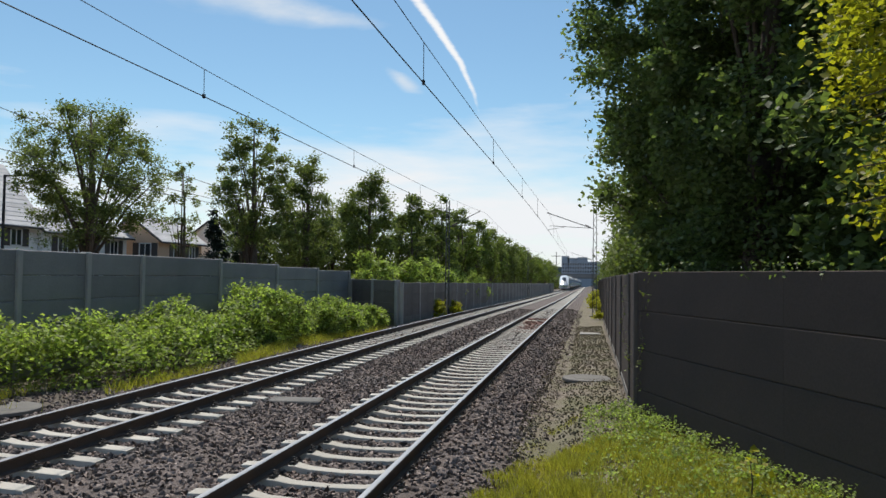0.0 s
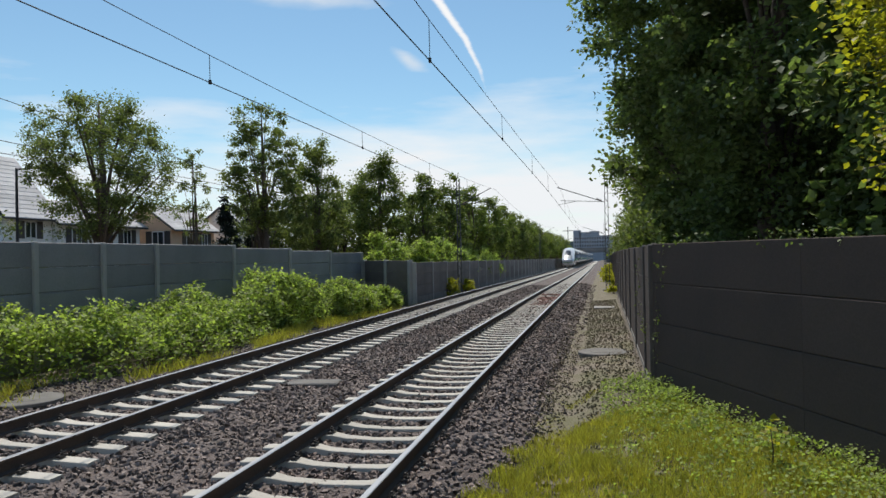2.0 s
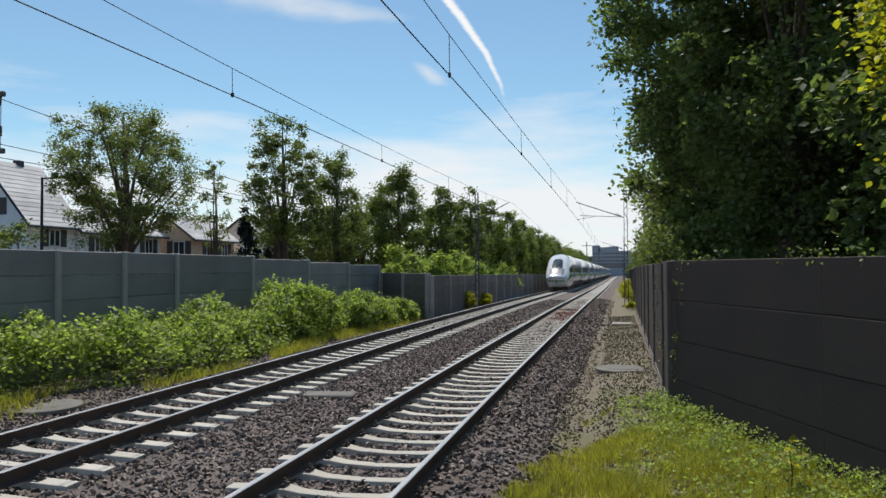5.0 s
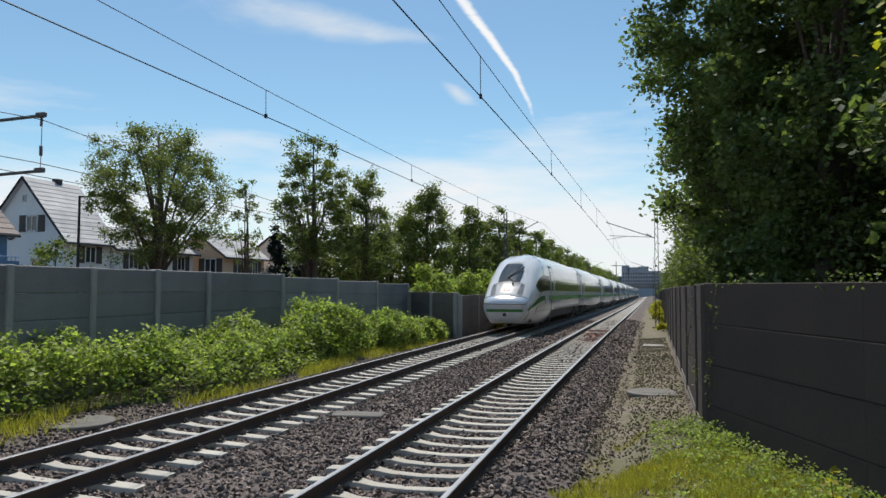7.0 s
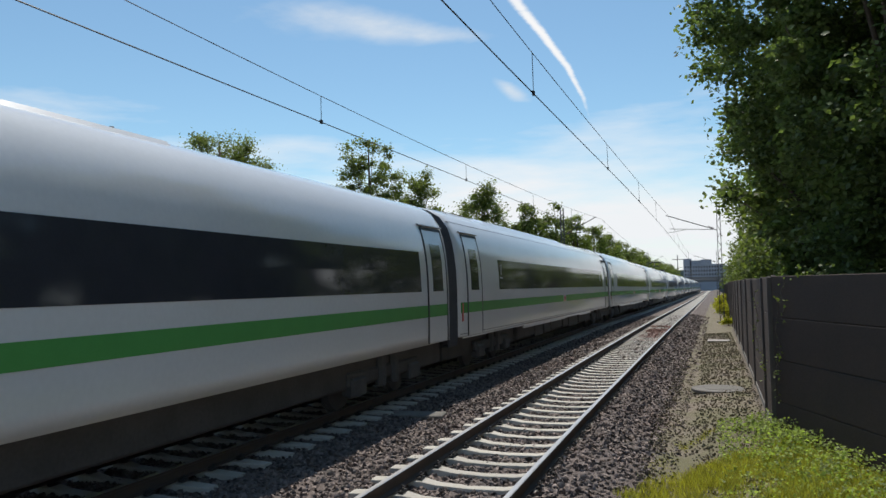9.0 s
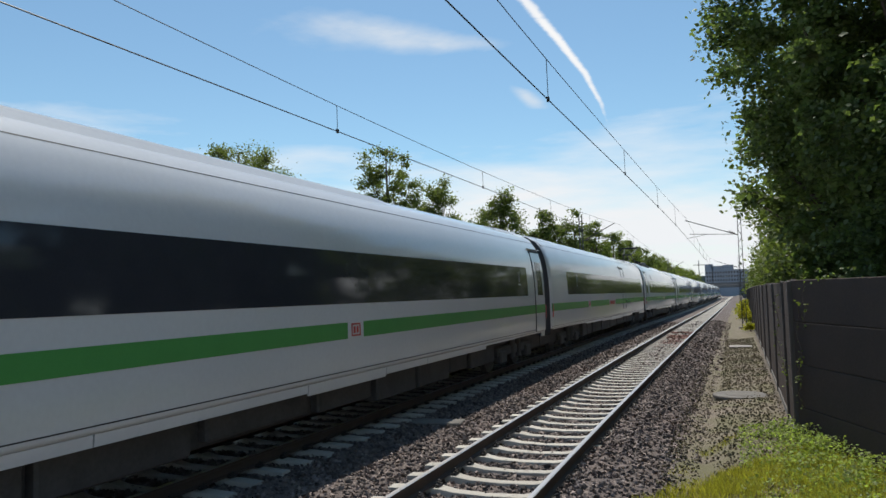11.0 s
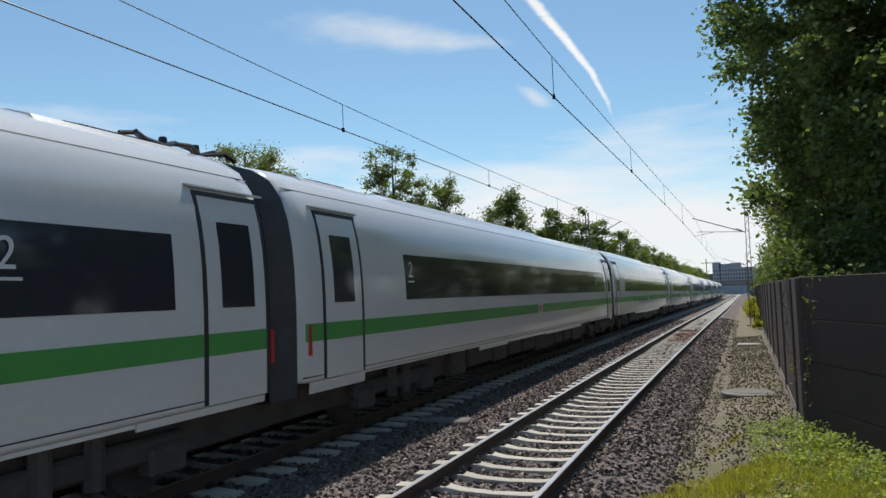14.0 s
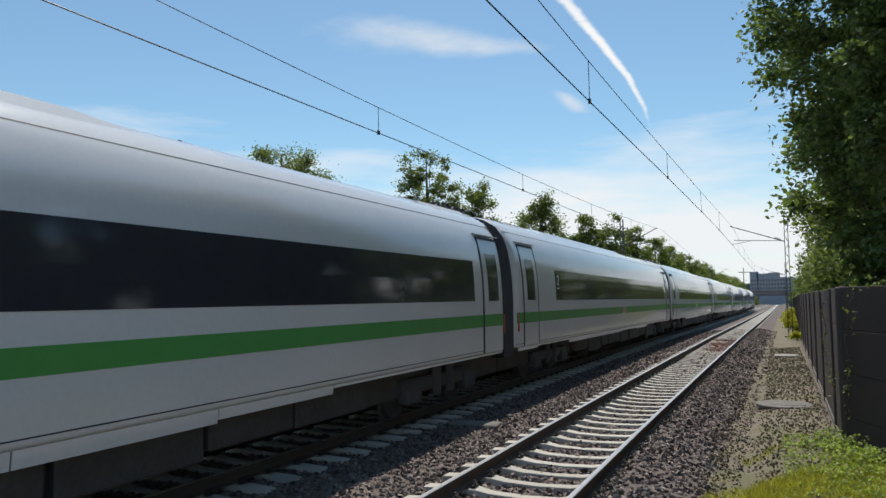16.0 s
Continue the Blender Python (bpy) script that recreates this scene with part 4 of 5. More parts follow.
def house(name, x0, x1, y0, y1, eave, ridge, wall, label, base=-0.7, ridge_x=None, tiles="tile"):
    """A gabled house with its ridge along y."""
    h = empty(name, label=label, category="house")
    rx = ridge_x if ridge_x is not None else (x0 + x1) / 2
    bm = bmesh.new()
    a = [bm.verts.new(p) for p in ((x0, y0, base), (x1, y0, base), (x1, y0, eave), (rx, y0, ridge), (x0, y0, eave))]
    b = [bm.verts.new(p) for p in ((x0, y1, base), (x1, y1, base), (x1, y1, eave), (rx, y1, ridge), (x0, y1, eave))]
    bm.faces.new(a)
    bm.faces.new(b[::-1])
    for i in range(5):
        j = (i + 1) % 5
        bm.faces.new((a[j], a[i], b[i], b[j]))
    bmesh.ops.recalc_face_normals(bm, faces=bm.faces)
    part("wall", bm, wall, h)
    for s, xe in ((1, x1), (-1, x0)):
        slope = (ridge - eave) / abs(xe - rx)
        run = abs(xe - rx) + 0.45
        rows = 14
        bm = bmesh.new()
        q = [(rx, ridge + 0.05), (rx + s * run, ridge + 0.05 - slope * run), (rx + s * run, ridge - 0.02 - slope * run), (rx, ridge - 0.02)]
        sweep(bm, q if s > 0 else q[::-1], [(0, y0 - 0.3, 0), (0, y1 + 0.3, 0)])
        bmesh.ops.recalc_face_normals(bm, faces=bm.faces)
        roof = part("roof", bm, tiles, h)
        for r in range(rows):
            bm = bmesh.new()
            u0, u1 = run * r / rows, run * (r + 1) / rows + 0.05
            q = [(rx + s * u0, ridge + 0.12 - slope * u0), (rx + s * u1, ridge + 0.16 - slope * u1), (rx + s * u1, ridge + 0.06 - slope * u1), (rx + s * u0, ridge + 0.06 - slope * u0)]
            sweep(bm, q if s > 0 else q[::-1], [(0, y0 - 0.35, 0), (0, y1 + 0.35, 0)])
            bmesh.ops.recalc_face_normals(bm, faces=bm.faces)
            part("tile_course", bm, tiles, roof)
        bm = bmesh.new()
        tube(bm, [(rx, y0 - 0.37, ridge + 0.06), (rx + s * run, y0 - 0.37, ridge + 0.06 - slope * run)], 0.09, 4)
        part("bargeboard", bm, "dark_metal", h)
        bm = bmesh.new()
        xg, zg = rx + s * (run + 0.05), ridge - slope * run
        tube(bm, [(xg, y0 - 0.35, zg), (xg, y1 + 0.35, zg)], 0.07, 6)
        part("gutter", bm, "dark_metal", h)
    return h


def make_houses():
    h = house("white_house", -42.7, -36.3, 38.2, 42.4, 5.5, 9.3, "plaster", "white plastered gabled house with grey tiled roof and dark shutters")
    window(h, 0, -38.9, 6.3, 0.95, 1.1, 38.2, True, "y")
    window(h, 0, -38.3, 3.4, 1.2, 1.3, 38.2, False, "y")
    window(h, 0, -39.6, 8.0, 0.35, 0.45, 38.2, False, "y")
    bm = bmesh.new()
    for k in range(14):
        a, b = 2 * math.pi * k / 14, 2 * math.pi * (k + 1) / 14
        tube(bm, [(-40.6 + 0.42 * math.cos(a), 38.17, 5.7 + 0.42 * math.sin(a)), (-40.6 + 0.42 * math.cos(b), 38.17, 5.7 + 0.42 * math.sin(b))], 0.06, 5)
    tube(bm, [(-41.0, 38.17, 5.7), (-40.2, 38.17, 5.7)], 0.04, 4)
    tube(bm, [(-40.6, 38.17, 5.3), (-40.6, 38.17, 6.1)], 0.04, 4)
    win = part("round_window", bm, "shutter", h)
    bm = bmesh.new()
    tube(bm, [(-40.6, 38.19, 5.7), (-40.6, 38.15, 5.7)], 0.42, 16)
    part("pane", bm, "pane", win)
    window(h, 0, 40.5, 4.3, 1.0, 1.15, -36.3, True, "x")
    bm = bmesh.new()
    box(bm, -39.8, -39.3, 40.6, 41.1, 8.6, 9.65, 0.04)
    part("chimney", bm, "dark_metal", h)
    h = house("white_wing", -40.6, -36.0, 42.5, 51.6, 5.0, 6.5, "plaster", "low white house wing with pale tiled roof and shutters")
    for y in (44.4, 47.2, 50.0):
        window(h, 0, y, 4.0, 1.0, 1.15, -36.0, True, "x")
        window(h, 0, y, 1.6, 1.0, 1.15, -36.0, True, "x")
    h = house("peach_house", -38.6, -33.8, 52.6, 59.2, 4.85, 6.6, "peach", "peach plastered gabled house with grey tiled roof")
    window(h, 0, -35.0, 3.9, 1.1, 1.2, 52.6, True, "y")
    window(h, 0, 55.2, 3.8, 1.0, 1.2, -33.8, True, "x")
    window(h, 0, 57.6, 3.8, 1.0, 1.2, -33.8, True, "x")
    h = house("white_cottage", -36.5, -31.5, 61.0, 68.0, 5.0, 6.8, "plaster", "small white house with tiled roof between trees")
    window(h, 0, 64.0, 3.8, 1.0, 1.2, -31.5, True, "x")
    h = house("blue_house", -41.0, -33.0, 20.0, 30.8, 5.3, 9.2, "blue", "blue clad house with brown tiled roof and balcony", tiles="tile_brown")
    window(h, 0, 29.4, 4.0, 1.2, 1.6, -33.0, False, "x")
    window(h, 0, 26.4, 4.0, 1.2, 1.6, -33.0, False, "x")
    bm = bmesh.new()
    box(bm, -33.0, -31.9, 24.5, 30.6, 2.7, 2.85, 0.02)
    balcony = part("balcony", bm, "slab", h)
    bm = bmesh.new()
    for y in np.arange(24.6, 30.6, 0.25):
        tube(bm, [(-31.95, y, 2.85), (-31.95, y, 3.7)], 0.02, 4)
    tube(bm, [(-31.95, 24.5, 3.72), (-31.95, 30.6, 3.72)], 0.035, 5)
    box(bm, -31.98, -31.93, 24.5, 30.6, 2.95, 3.5)
    part("balcony_rail", bm, "blue", balcony)


def make_far():
    b = empty("road_bridge", label="dark concrete road bridge crossing the line far off", category="bridge")
    bm = bmesh.new()
    box(bm, -45, 45, 296, 304, 1.6, 2.7, 0.1)
    part("deck", bm, "bridge", b)
    bm = bmesh.new()
    box(bm, -45, 45, 295.8, 296, 2.7, 3.6)
    part("parapet", bm, "bridge", b)
    for x in (-16, 3.6, 9, 22):
        bm = bmesh.new()
        box(bm, x, x + (2 if x != 3.6 else 5), 297, 303, -6, 1.6, 0.05)
        part("pier", bm, "bridge", b)
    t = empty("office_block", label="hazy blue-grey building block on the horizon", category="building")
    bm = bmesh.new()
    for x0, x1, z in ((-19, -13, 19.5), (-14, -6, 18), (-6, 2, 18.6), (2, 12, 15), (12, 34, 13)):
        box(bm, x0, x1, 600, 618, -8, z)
    # wall colour already holds the haze of the distance
    part("wall", bm, "far_block_haze", t)
    for i in range(14):
        for k in range(4):
            bm = bmesh.new()
            box(bm, -18 + 2.0 * i, -17 + 2.0 * i, 599.9, 600.05, 3 + 3.0 * k, 4.6 + 3.0 * k)
            part("window", bm, "pane", t)
    p = empty("signal_pylon", label="slim lattice pylon far beyond the bridge", category="pylon")
    bm = bmesh.new()
    tube(bm, [(-12.8, 330, -4), (-12.8, 330, 13.5)], [0.35, 0.2], 4)
    tube(bm, [(-15.0, 330, 11.6), (-10.6, 330, 11.6)], 0.15, 4)
    part("pole", bm, "mast", p)
    v, f = [], []
    for i in range(60):
        a = -1500 + 50 * i
        h = 16 + 9 * noise.noise((i * 0.21, 0, 0)) + 4 * noise.noise((i * 0.9, 2, 0))
        v += [(a, 1000 + 60 * math.sin(i), -12), (a, 1000 + 60 * math.sin(i), h)]
        if i:
            f.append((2 * i - 2, 2 * i, 2 * i + 1, 2 * i - 1))
    tagged(raw("backdrop_hills", v, f, "hill"), "hazy wooded hills on the horizon", "hills", kind="structure")
    for x, y, top, w in ((-16, 262, 3.0, 12), (-11, 285, 2.5, 9), (12, 270, 4.0, 12), (16, 240, 5, 12), (-20, 220, 6, 12), (-17, 240, 5, 10), (10, 200, 5, 9), (8, 165, 5.2, 8), (6.8, 132, 5.2, 8)):
        tree("far_tree", x, y, top, w, -3.0, 3500, 0.4, "leaf_mid", "distant leafy tree near the bridge", 34, 0.2, 0.2)


def lamp_post():
    t = empty("street_lamp", pose(-24.5, 26.6, -0.5), label="dark street lamp post with a short arm", category="street lamp")
    bm = bmesh.new()
    tube(bm, [(0, 0, 0), (0, 0, 6.75)], [0.08, 0.05], 6)
    part("pole", bm, "dark_metal", t)
    bm = bmesh.new()
    tube(bm, [(0, 0, 6.7), (0.7, 0.6, 6.8)], 0.04, 5)
    box(bm, 0.55, 0.95, 0.5, 0.8, 6.75, 6.85)
    part("lamp_arm", bm, "dark_metal", t)


def side_line():
    """Overhead line of the parallel track behind the barrier, with one arm in view."""
    x0, y0 = -17.5, 17.4
    line = empty("overhead_line_side", label="overhead wires of a line behind the barrier", category="overhead line", kind="structure")
    for dz, sag, name in ((7.2, 1.2, "messenger_wire"), (5.5, 0.0, "contact_wire"), (5.9, 0.25, "feeder_wire")):
        bm = bmesh.new()
        pts = []
        for y in np.arange(-42.6, 130, 4.0):
            u = ((y - y0) % 60) / 60
            pts.append((x0 - (0.0 if dz > 7 else 0.15), y, dz - sag * 4 * u * (1 - u)))
        wire(bm, pts, 0.012)
        part(name, bm, "wire", line)
    m = empty("catenary_mast", pose(x0 - 6.0, y0, -0.5), label="catenary mast with insulated arm behind the barrier", category="catenary mast")
    bm = bmesh.new()
    tube(bm, [(0, 0, 0), (0, 0, 8.6)], [0.16, 0.12], 8)
    part("pole", bm, "mast", m)
    for z in (7.72, 6.04):
        bm = bmesh.new()
        tube(bm, [(0, 0, z - 0.1), (5.90, 0, z + 0.1)], 0.05, 6)
        box(bm, 5.80, 6.15, -0.06, 0.06, z + 0.05, z + 0.2, 0.02)
        part("arm", bm, "mast", m)
    bm = bmesh.new()
    tube(bm, [(6.00, 0, 6.1), (6.02, 0, 7.8)], 0.012, 5)
    tube(bm, [(6.00, 0, 6.6), (6.00, 0, 6.9)], 0.05, 7)
    tube(bm, [(5.98, 0, 7.5), (6.00, 0, 7.75)], 0.04, 7)
    part("hanger", bm, "insul", m)


def sky_sheet(name, pts, widths, material, label):
    """A long thin cloud as a ribbon across the view of the sky."""
    v, f, uv = [], [], []
    for i, (p, w) in enumerate(zip(pts, widths)):
        p = Vector(p)
        d = (Vector(pts[min(i + 1, len(pts) - 1)]) - Vector(pts[max(i - 1, 0)])).normalized()
        s = d.cross(p.normalized()).normalized() * w / 2
        v += [p - s, p + s]
        if i:
            f.append((2 * i - 2, 2 * i - 1, 2 * i + 1, 2 * i))
    ob = raw(name, [tuple(q) for q in v], f, material)
    me = ob.data
    lay = me.uv_layers.new(name="UVMap")
    n = len(pts) - 1
    for lp, u in zip(me.loops, lay.data):
        u.uv = ((lp.vertex_index // 2) / n, lp.vertex_index % 2)
    ob.visible_shadow = False
    tagged(ob, label, "cloud", kind="structure")


M["cloud"] = glow("cloud_white", (1.0, 1.0, 1.0), 0.95, 0.02, 0.70, 1.6)
M["cloud_thin"] = glow("cloud_thin", (0.95, 0.98, 1.0), 0.85, 0.010, 0.78, 0.75)
sky_sheet("contrail", [(-765, 2380, 1230), (-686, 2405, 1110), (-598, 2430, 990), (-512, 2450, 871), (-433, 2464, 751), (-384, 2472, 641), (-362, 2475, 560)], [70, 66, 58, 46, 36, 26, 14], "cloud", "bright white contrail in the blue sky")
sky_sheet("cloud", [(-1500, 2000, 930), (-1300, 2130, 945), (-1120, 2235, 930), (-960, 2310, 905), (-800, 2370, 890), (-640, 2415, 870)], [110, 190, 190, 150, 90, 40], "cloud_thin", "thin streak of cirrus cloud")
sky_sheet("cloud", [(-700, 2400, 725), (-620, 2422, 672), (-540, 2442, 640)], [40, 80, 40], "cloud_thin", "small wisp of cirrus cloud")
make_houses()
make_far()
lamp_post()
side_line()


# ---- the train ----
CAR, END_CAR, CARS = 26.6, 26.1, 13
NOSE = [(0.0, 204.5), (3.5, 117.0), (5.0, 82.4), (6.0, 59.4), (7.0, 36.3), (8.0, 13.4), (9.0, -9.6), (13.0, -101.0), (15.0, -146.6), (15.5, -158.2), (16.0, -169.2)]


def nose_y(t):
    for (t0, a), (t1, b) in zip(NOSE, NOSE[1:]):
        if t <= t1:
            return a + (b - a) * (t - t0) / (t1 - t0)


SIDE_PROFILE = [(1.30, 0.40), (1.39, 0.62), (1.425, 1.0), (1.43, 1.5), (1.43, 2.1), (1.41, 2.6), (1.375, 2.95), (1.31, 3.32), (1.20, 3.65), (0.99, 3.94), (0.67, 4.13), (0.33, 4.22), (0.0, 4.25)]


def half_width(z):
    return float(np.interp(z, [p[1] for p in SIDE_PROFILE], [p[0] for p in SIDE_PROFILE]))


def shell_profile(z0=0.95):
    right = [(half_width(z0), z0)] + [p for p in SIDE_PROFILE if p[1] > z0 + 0.01]
    return right + [(-x, z) for x, z in right[-2::-1]]


def strip(bm, side, y0, y1, z0, z1, out=0.006, n=4, thick=0.02):
    """A panel that follows the body's side, a little proud of it."""
    zs = [z0 + (z1 - z0) * i / n for i in range(n + 1)]
    ring = [(side * (half_width(z) + out), z) for z in zs] + [(side * (half_width(z) + out - thick), z) for z in zs[::-1]]
    sweep(bm, ring, [(0, y0, 0), (0, y1, 0)])
    bmesh.ops.recalc_face_normals(bm, faces=bm.faces)


def add_door(car, side, y):
    """A plug door with its dark seam, window and step."""
    bm = bmesh.new()
    strip(bm, side, y, y + 1.12, 0.97, 3.46, 0.012, 8)
    door = part("door", bm, "shell", car)
    bm = bmesh.new()
    strip(bm, side, y + 0.26, y + 0.88, 2.1, 3.15, 0.02, 4)
    part("door_window", bm, "band", door)
    bm = bmesh.new()
    for a in (y - 0.06, y + 1.12):
        strip(bm, side, a, a + 0.06, 0.97, 3.46, 0.016, 8)
    strip(bm, side, y - 0.06, y + 1.18, 3.46, 3.52, 0.02, 1)
    part("door_seal", bm, "seam", door)
    bm = bmesh.new()
    strip(bm, side, y, y + 1.12, 1.54, 1.80, 0.018, 2)
    part("green_stripe", bm, "green", door)
    bm = bmesh.new()
    strip(bm, side, y - 0.16, y + 1.3, 3.56, 3.585, 0.045, 1, 0.05)
    part("drip_rail", bm, "grey_letter", door)


def numeral(band, side, y, text):
    """The class numeral on the window band, with a small bar of writing below it."""
    cu = bpy.data.curves.new("class_numeral", "FONT")
    cu.body, cu.size, cu.extrude = text, 0.42, 0.002
    cu.materials.append(M["marker"])
    ob = new("class_numeral", cu)
    ob.parent = band
    ob.matrix_basis = pose(side * (half_width(2.6) + 0.012), y, 2.52, 90, 0, 90 * side)
    bm = bmesh.new()
    a, b = sorted((y + 0.0, y + side * 0.26))
    strip(bm, side, a, b, 2.42, 2.45, 0.009, 1)
    part("small_writing", bm, "marker", band)


def add_bogie(car, y):
    bm = bmesh.new()
    box(bm, -1.1, 1.1, y - 0.3, y + 0.3, 0.5, 0.9, 0.03)
    bogie = part("bogie", bm, "under", car)
    for s in (-1, 1):
        bm = bmesh.new()
        box(bm, s * 1.12 - 0.09, s * 1.12 + 0.09, y - 1.6, y + 1.6, 0.45, 0.72, 0.04)
        part("side_beam", bm, "under", bogie)
        for a in (-1.28, 1.28):
            bm = bmesh.new()
            box(bm, s * 1.15 - 0.12, s * 1.15 + 0.12, y + a - 0.28, y + a + 0.28, 0.28, 0.62, 0.04)
            part("axle_box", bm, "under", bogie)
        for a in (-0.3, 0.3):
            bm = bmesh.new()
            tube(bm, [(s * 1.2, y + a, 0.35), (s * 1.2, y + a, 0.95)], 0.11, 8)
            part("spring", bm, "under", bogie)
    for dy in (-1.25, 1.25):
        for s in (-1, 1):
            bm = bmesh.new()
            tube(bm, [(s * 0.69, y + dy, 0.46), (s * 0.72, y + dy, 0.46), (s * 0.725, y + dy, 0.46), (s * 0.82, y + dy, 0.46)], [0.49, 0.49, 0.46, 0.44], 20)
            part("wheel", bm, "under", bogie)


def skirt_and_under(car, y0, y1, rs):
    """Lower edge: a run of skirt panels of uneven depth with dark boxes behind them."""
    y = y0 + 0.3
    while y < y1 - 0.5:
        w = rs.uniform(1.4, 4.2)
        near_bogie = min(abs(y + w / 2 - (y0 + 3.6)), abs(y + w / 2 - (y1 - 3.6))) < 2.4
        z = rs.uniform(0.90, 0.925) if near_bogie else rs.choice([0.78, 0.82, 0.86])
        e = min(y + w, y1 - 0.2)
        for s in (-1, 1):
            bm = bmesh.new()
            strip(bm, s, y, e - 0.02, z, 0.945, -0.004, 2)
            part("skirt_panel", bm, "shell", car)
        y = e
    y = y0 + 6.2
    while y < y1 - 6.5:
        w = rs.uniform(0.8, 2.4)
        bm = bmesh.new()
        box(bm, -1.22, 1.22, y, y + w, rs.uniform(0.30, 0.5), 0.9, 0.03)
        part("equipment_box", bm, "under", car)
        y += w + rs.uniform(0.05, 0.3)
    # solid box added past both car ends to keep sunlit ground from showing beneath
    bm = bmesh.new()
    box(bm, -1.08, 1.08, y0 - 0.3, y1 + 0.3, 0.42, 0.97)
    part("underframe", bm, "under", car)


def service_door(car):
    """Outline of a service hatch with a drip rail above it."""
    for s in (-1, 1):
        for z0, z1 in ((1.25, 2.09), (2.97, 3.45)):
            bm = bmesh.new()
            for a in (16.45, 17.57):
                strip(bm, s, a, a + 0.035, z0, z1, 0.012, 3)
            z = z0 if z0 < 2 else z1 - 0.03
            strip(bm, s, 16.45, 17.6, z, z + 0.03, 0.013, 1)
            part("hatch_seal", bm, "seam", car)
        bm = bmesh.new()
        strip(bm, s, 16.1, 17.95, 3.50, 3.53, 0.05, 1, 0.06)
        part("drip_rail", bm, "grey_letter", car)


def stripe_plate(car, y):
    """A red-framed square plate on a white field in the green stripe."""
    for s in (-1, 1):
        bm = bmesh.new()
        strip(bm, s, y - 0.26, y + 0.26, 1.53, 1.81, 0.010, 1)
        field = part("plate_field", bm, "shell", car)
        bm = bmesh.new()
        for a, b, c, d in ((-0.15, 0.15, 1.57, 1.595), (-0.15, 0.15, 1.755, 1.78), (-0.15, -0.12, 1.595, 1.755), (0.12, 0.15, 1.595, 1.755), (-0.08, -0.02, 1.62, 1.73), (0.02, 0.08, 1.62, 1.73)):
            strip(bm, s, y + a, y + b, c, d, 0.014, 1, 0.012)
        part("plate_mark", bm, "red", field, "red frame with two red bars")


def lettered(car, text, y, z, size):
    """Red words standing on the flank in a gap of the stripe."""
    for s in (-1, 1):
        cu = bpy.data.curves.new("lettering", "FONT")
        cu.body, cu.size, cu.extrude, cu.offset = text, size, 0.002, 0.008
        cu.materials.append(M["red"])
        ob = new("lettering", cu)
        ob.parent = car
        ob["label"] = "red lower-case lettering"
        ob.matrix_basis = pose(s * (half_width(z) + 0.008), y if s > 0 else y + 1.65, z, 90, 0, 90 * s)


def roof_symbols(car):
    """Two plain dark marks above the window band: upright bars and a ring with a bar."""
    for s in (-1, 1):
        bm = bmesh.new()
        for a, z0, z1 in ((4.16, 3.16, 3.42), (4.27, 3.10, 3.36)):
            strip(bm, s, a, a + 0.06, z0, z1, 0.005, 2, 0.008)
        for k in range(14):
            u, v = 2 * math.pi * k / 14, 2 * math.pi * (k + 1) / 14
            p = [(s * (half_width(3.14 + 0.08 * math.sin(q)) + 0.004), 4.80 + 0.10 * math.cos(q), 3.14 + 0.08 * math.sin(q)) for q in (u, v)]
            tube(bm, p, 0.009, 4)
        strip(bm, s, 4.78, 4.83, 3.16, 3.38, 0.005, 2, 0.008)
        part("access_mark", bm, "clip", car, "plain dark marks above the window band")


def body_lines(car, y0, y1):
    bm = bmesh.new()
    for s in (-1, 1):
        for z in (1.02, 3.80):
            strip(bm, s, y0 + 0.1, y1 - 0.1, z, z + 0.014, 0.003, 1, 0.01)
    part("panel_seam", bm, "seam", car)


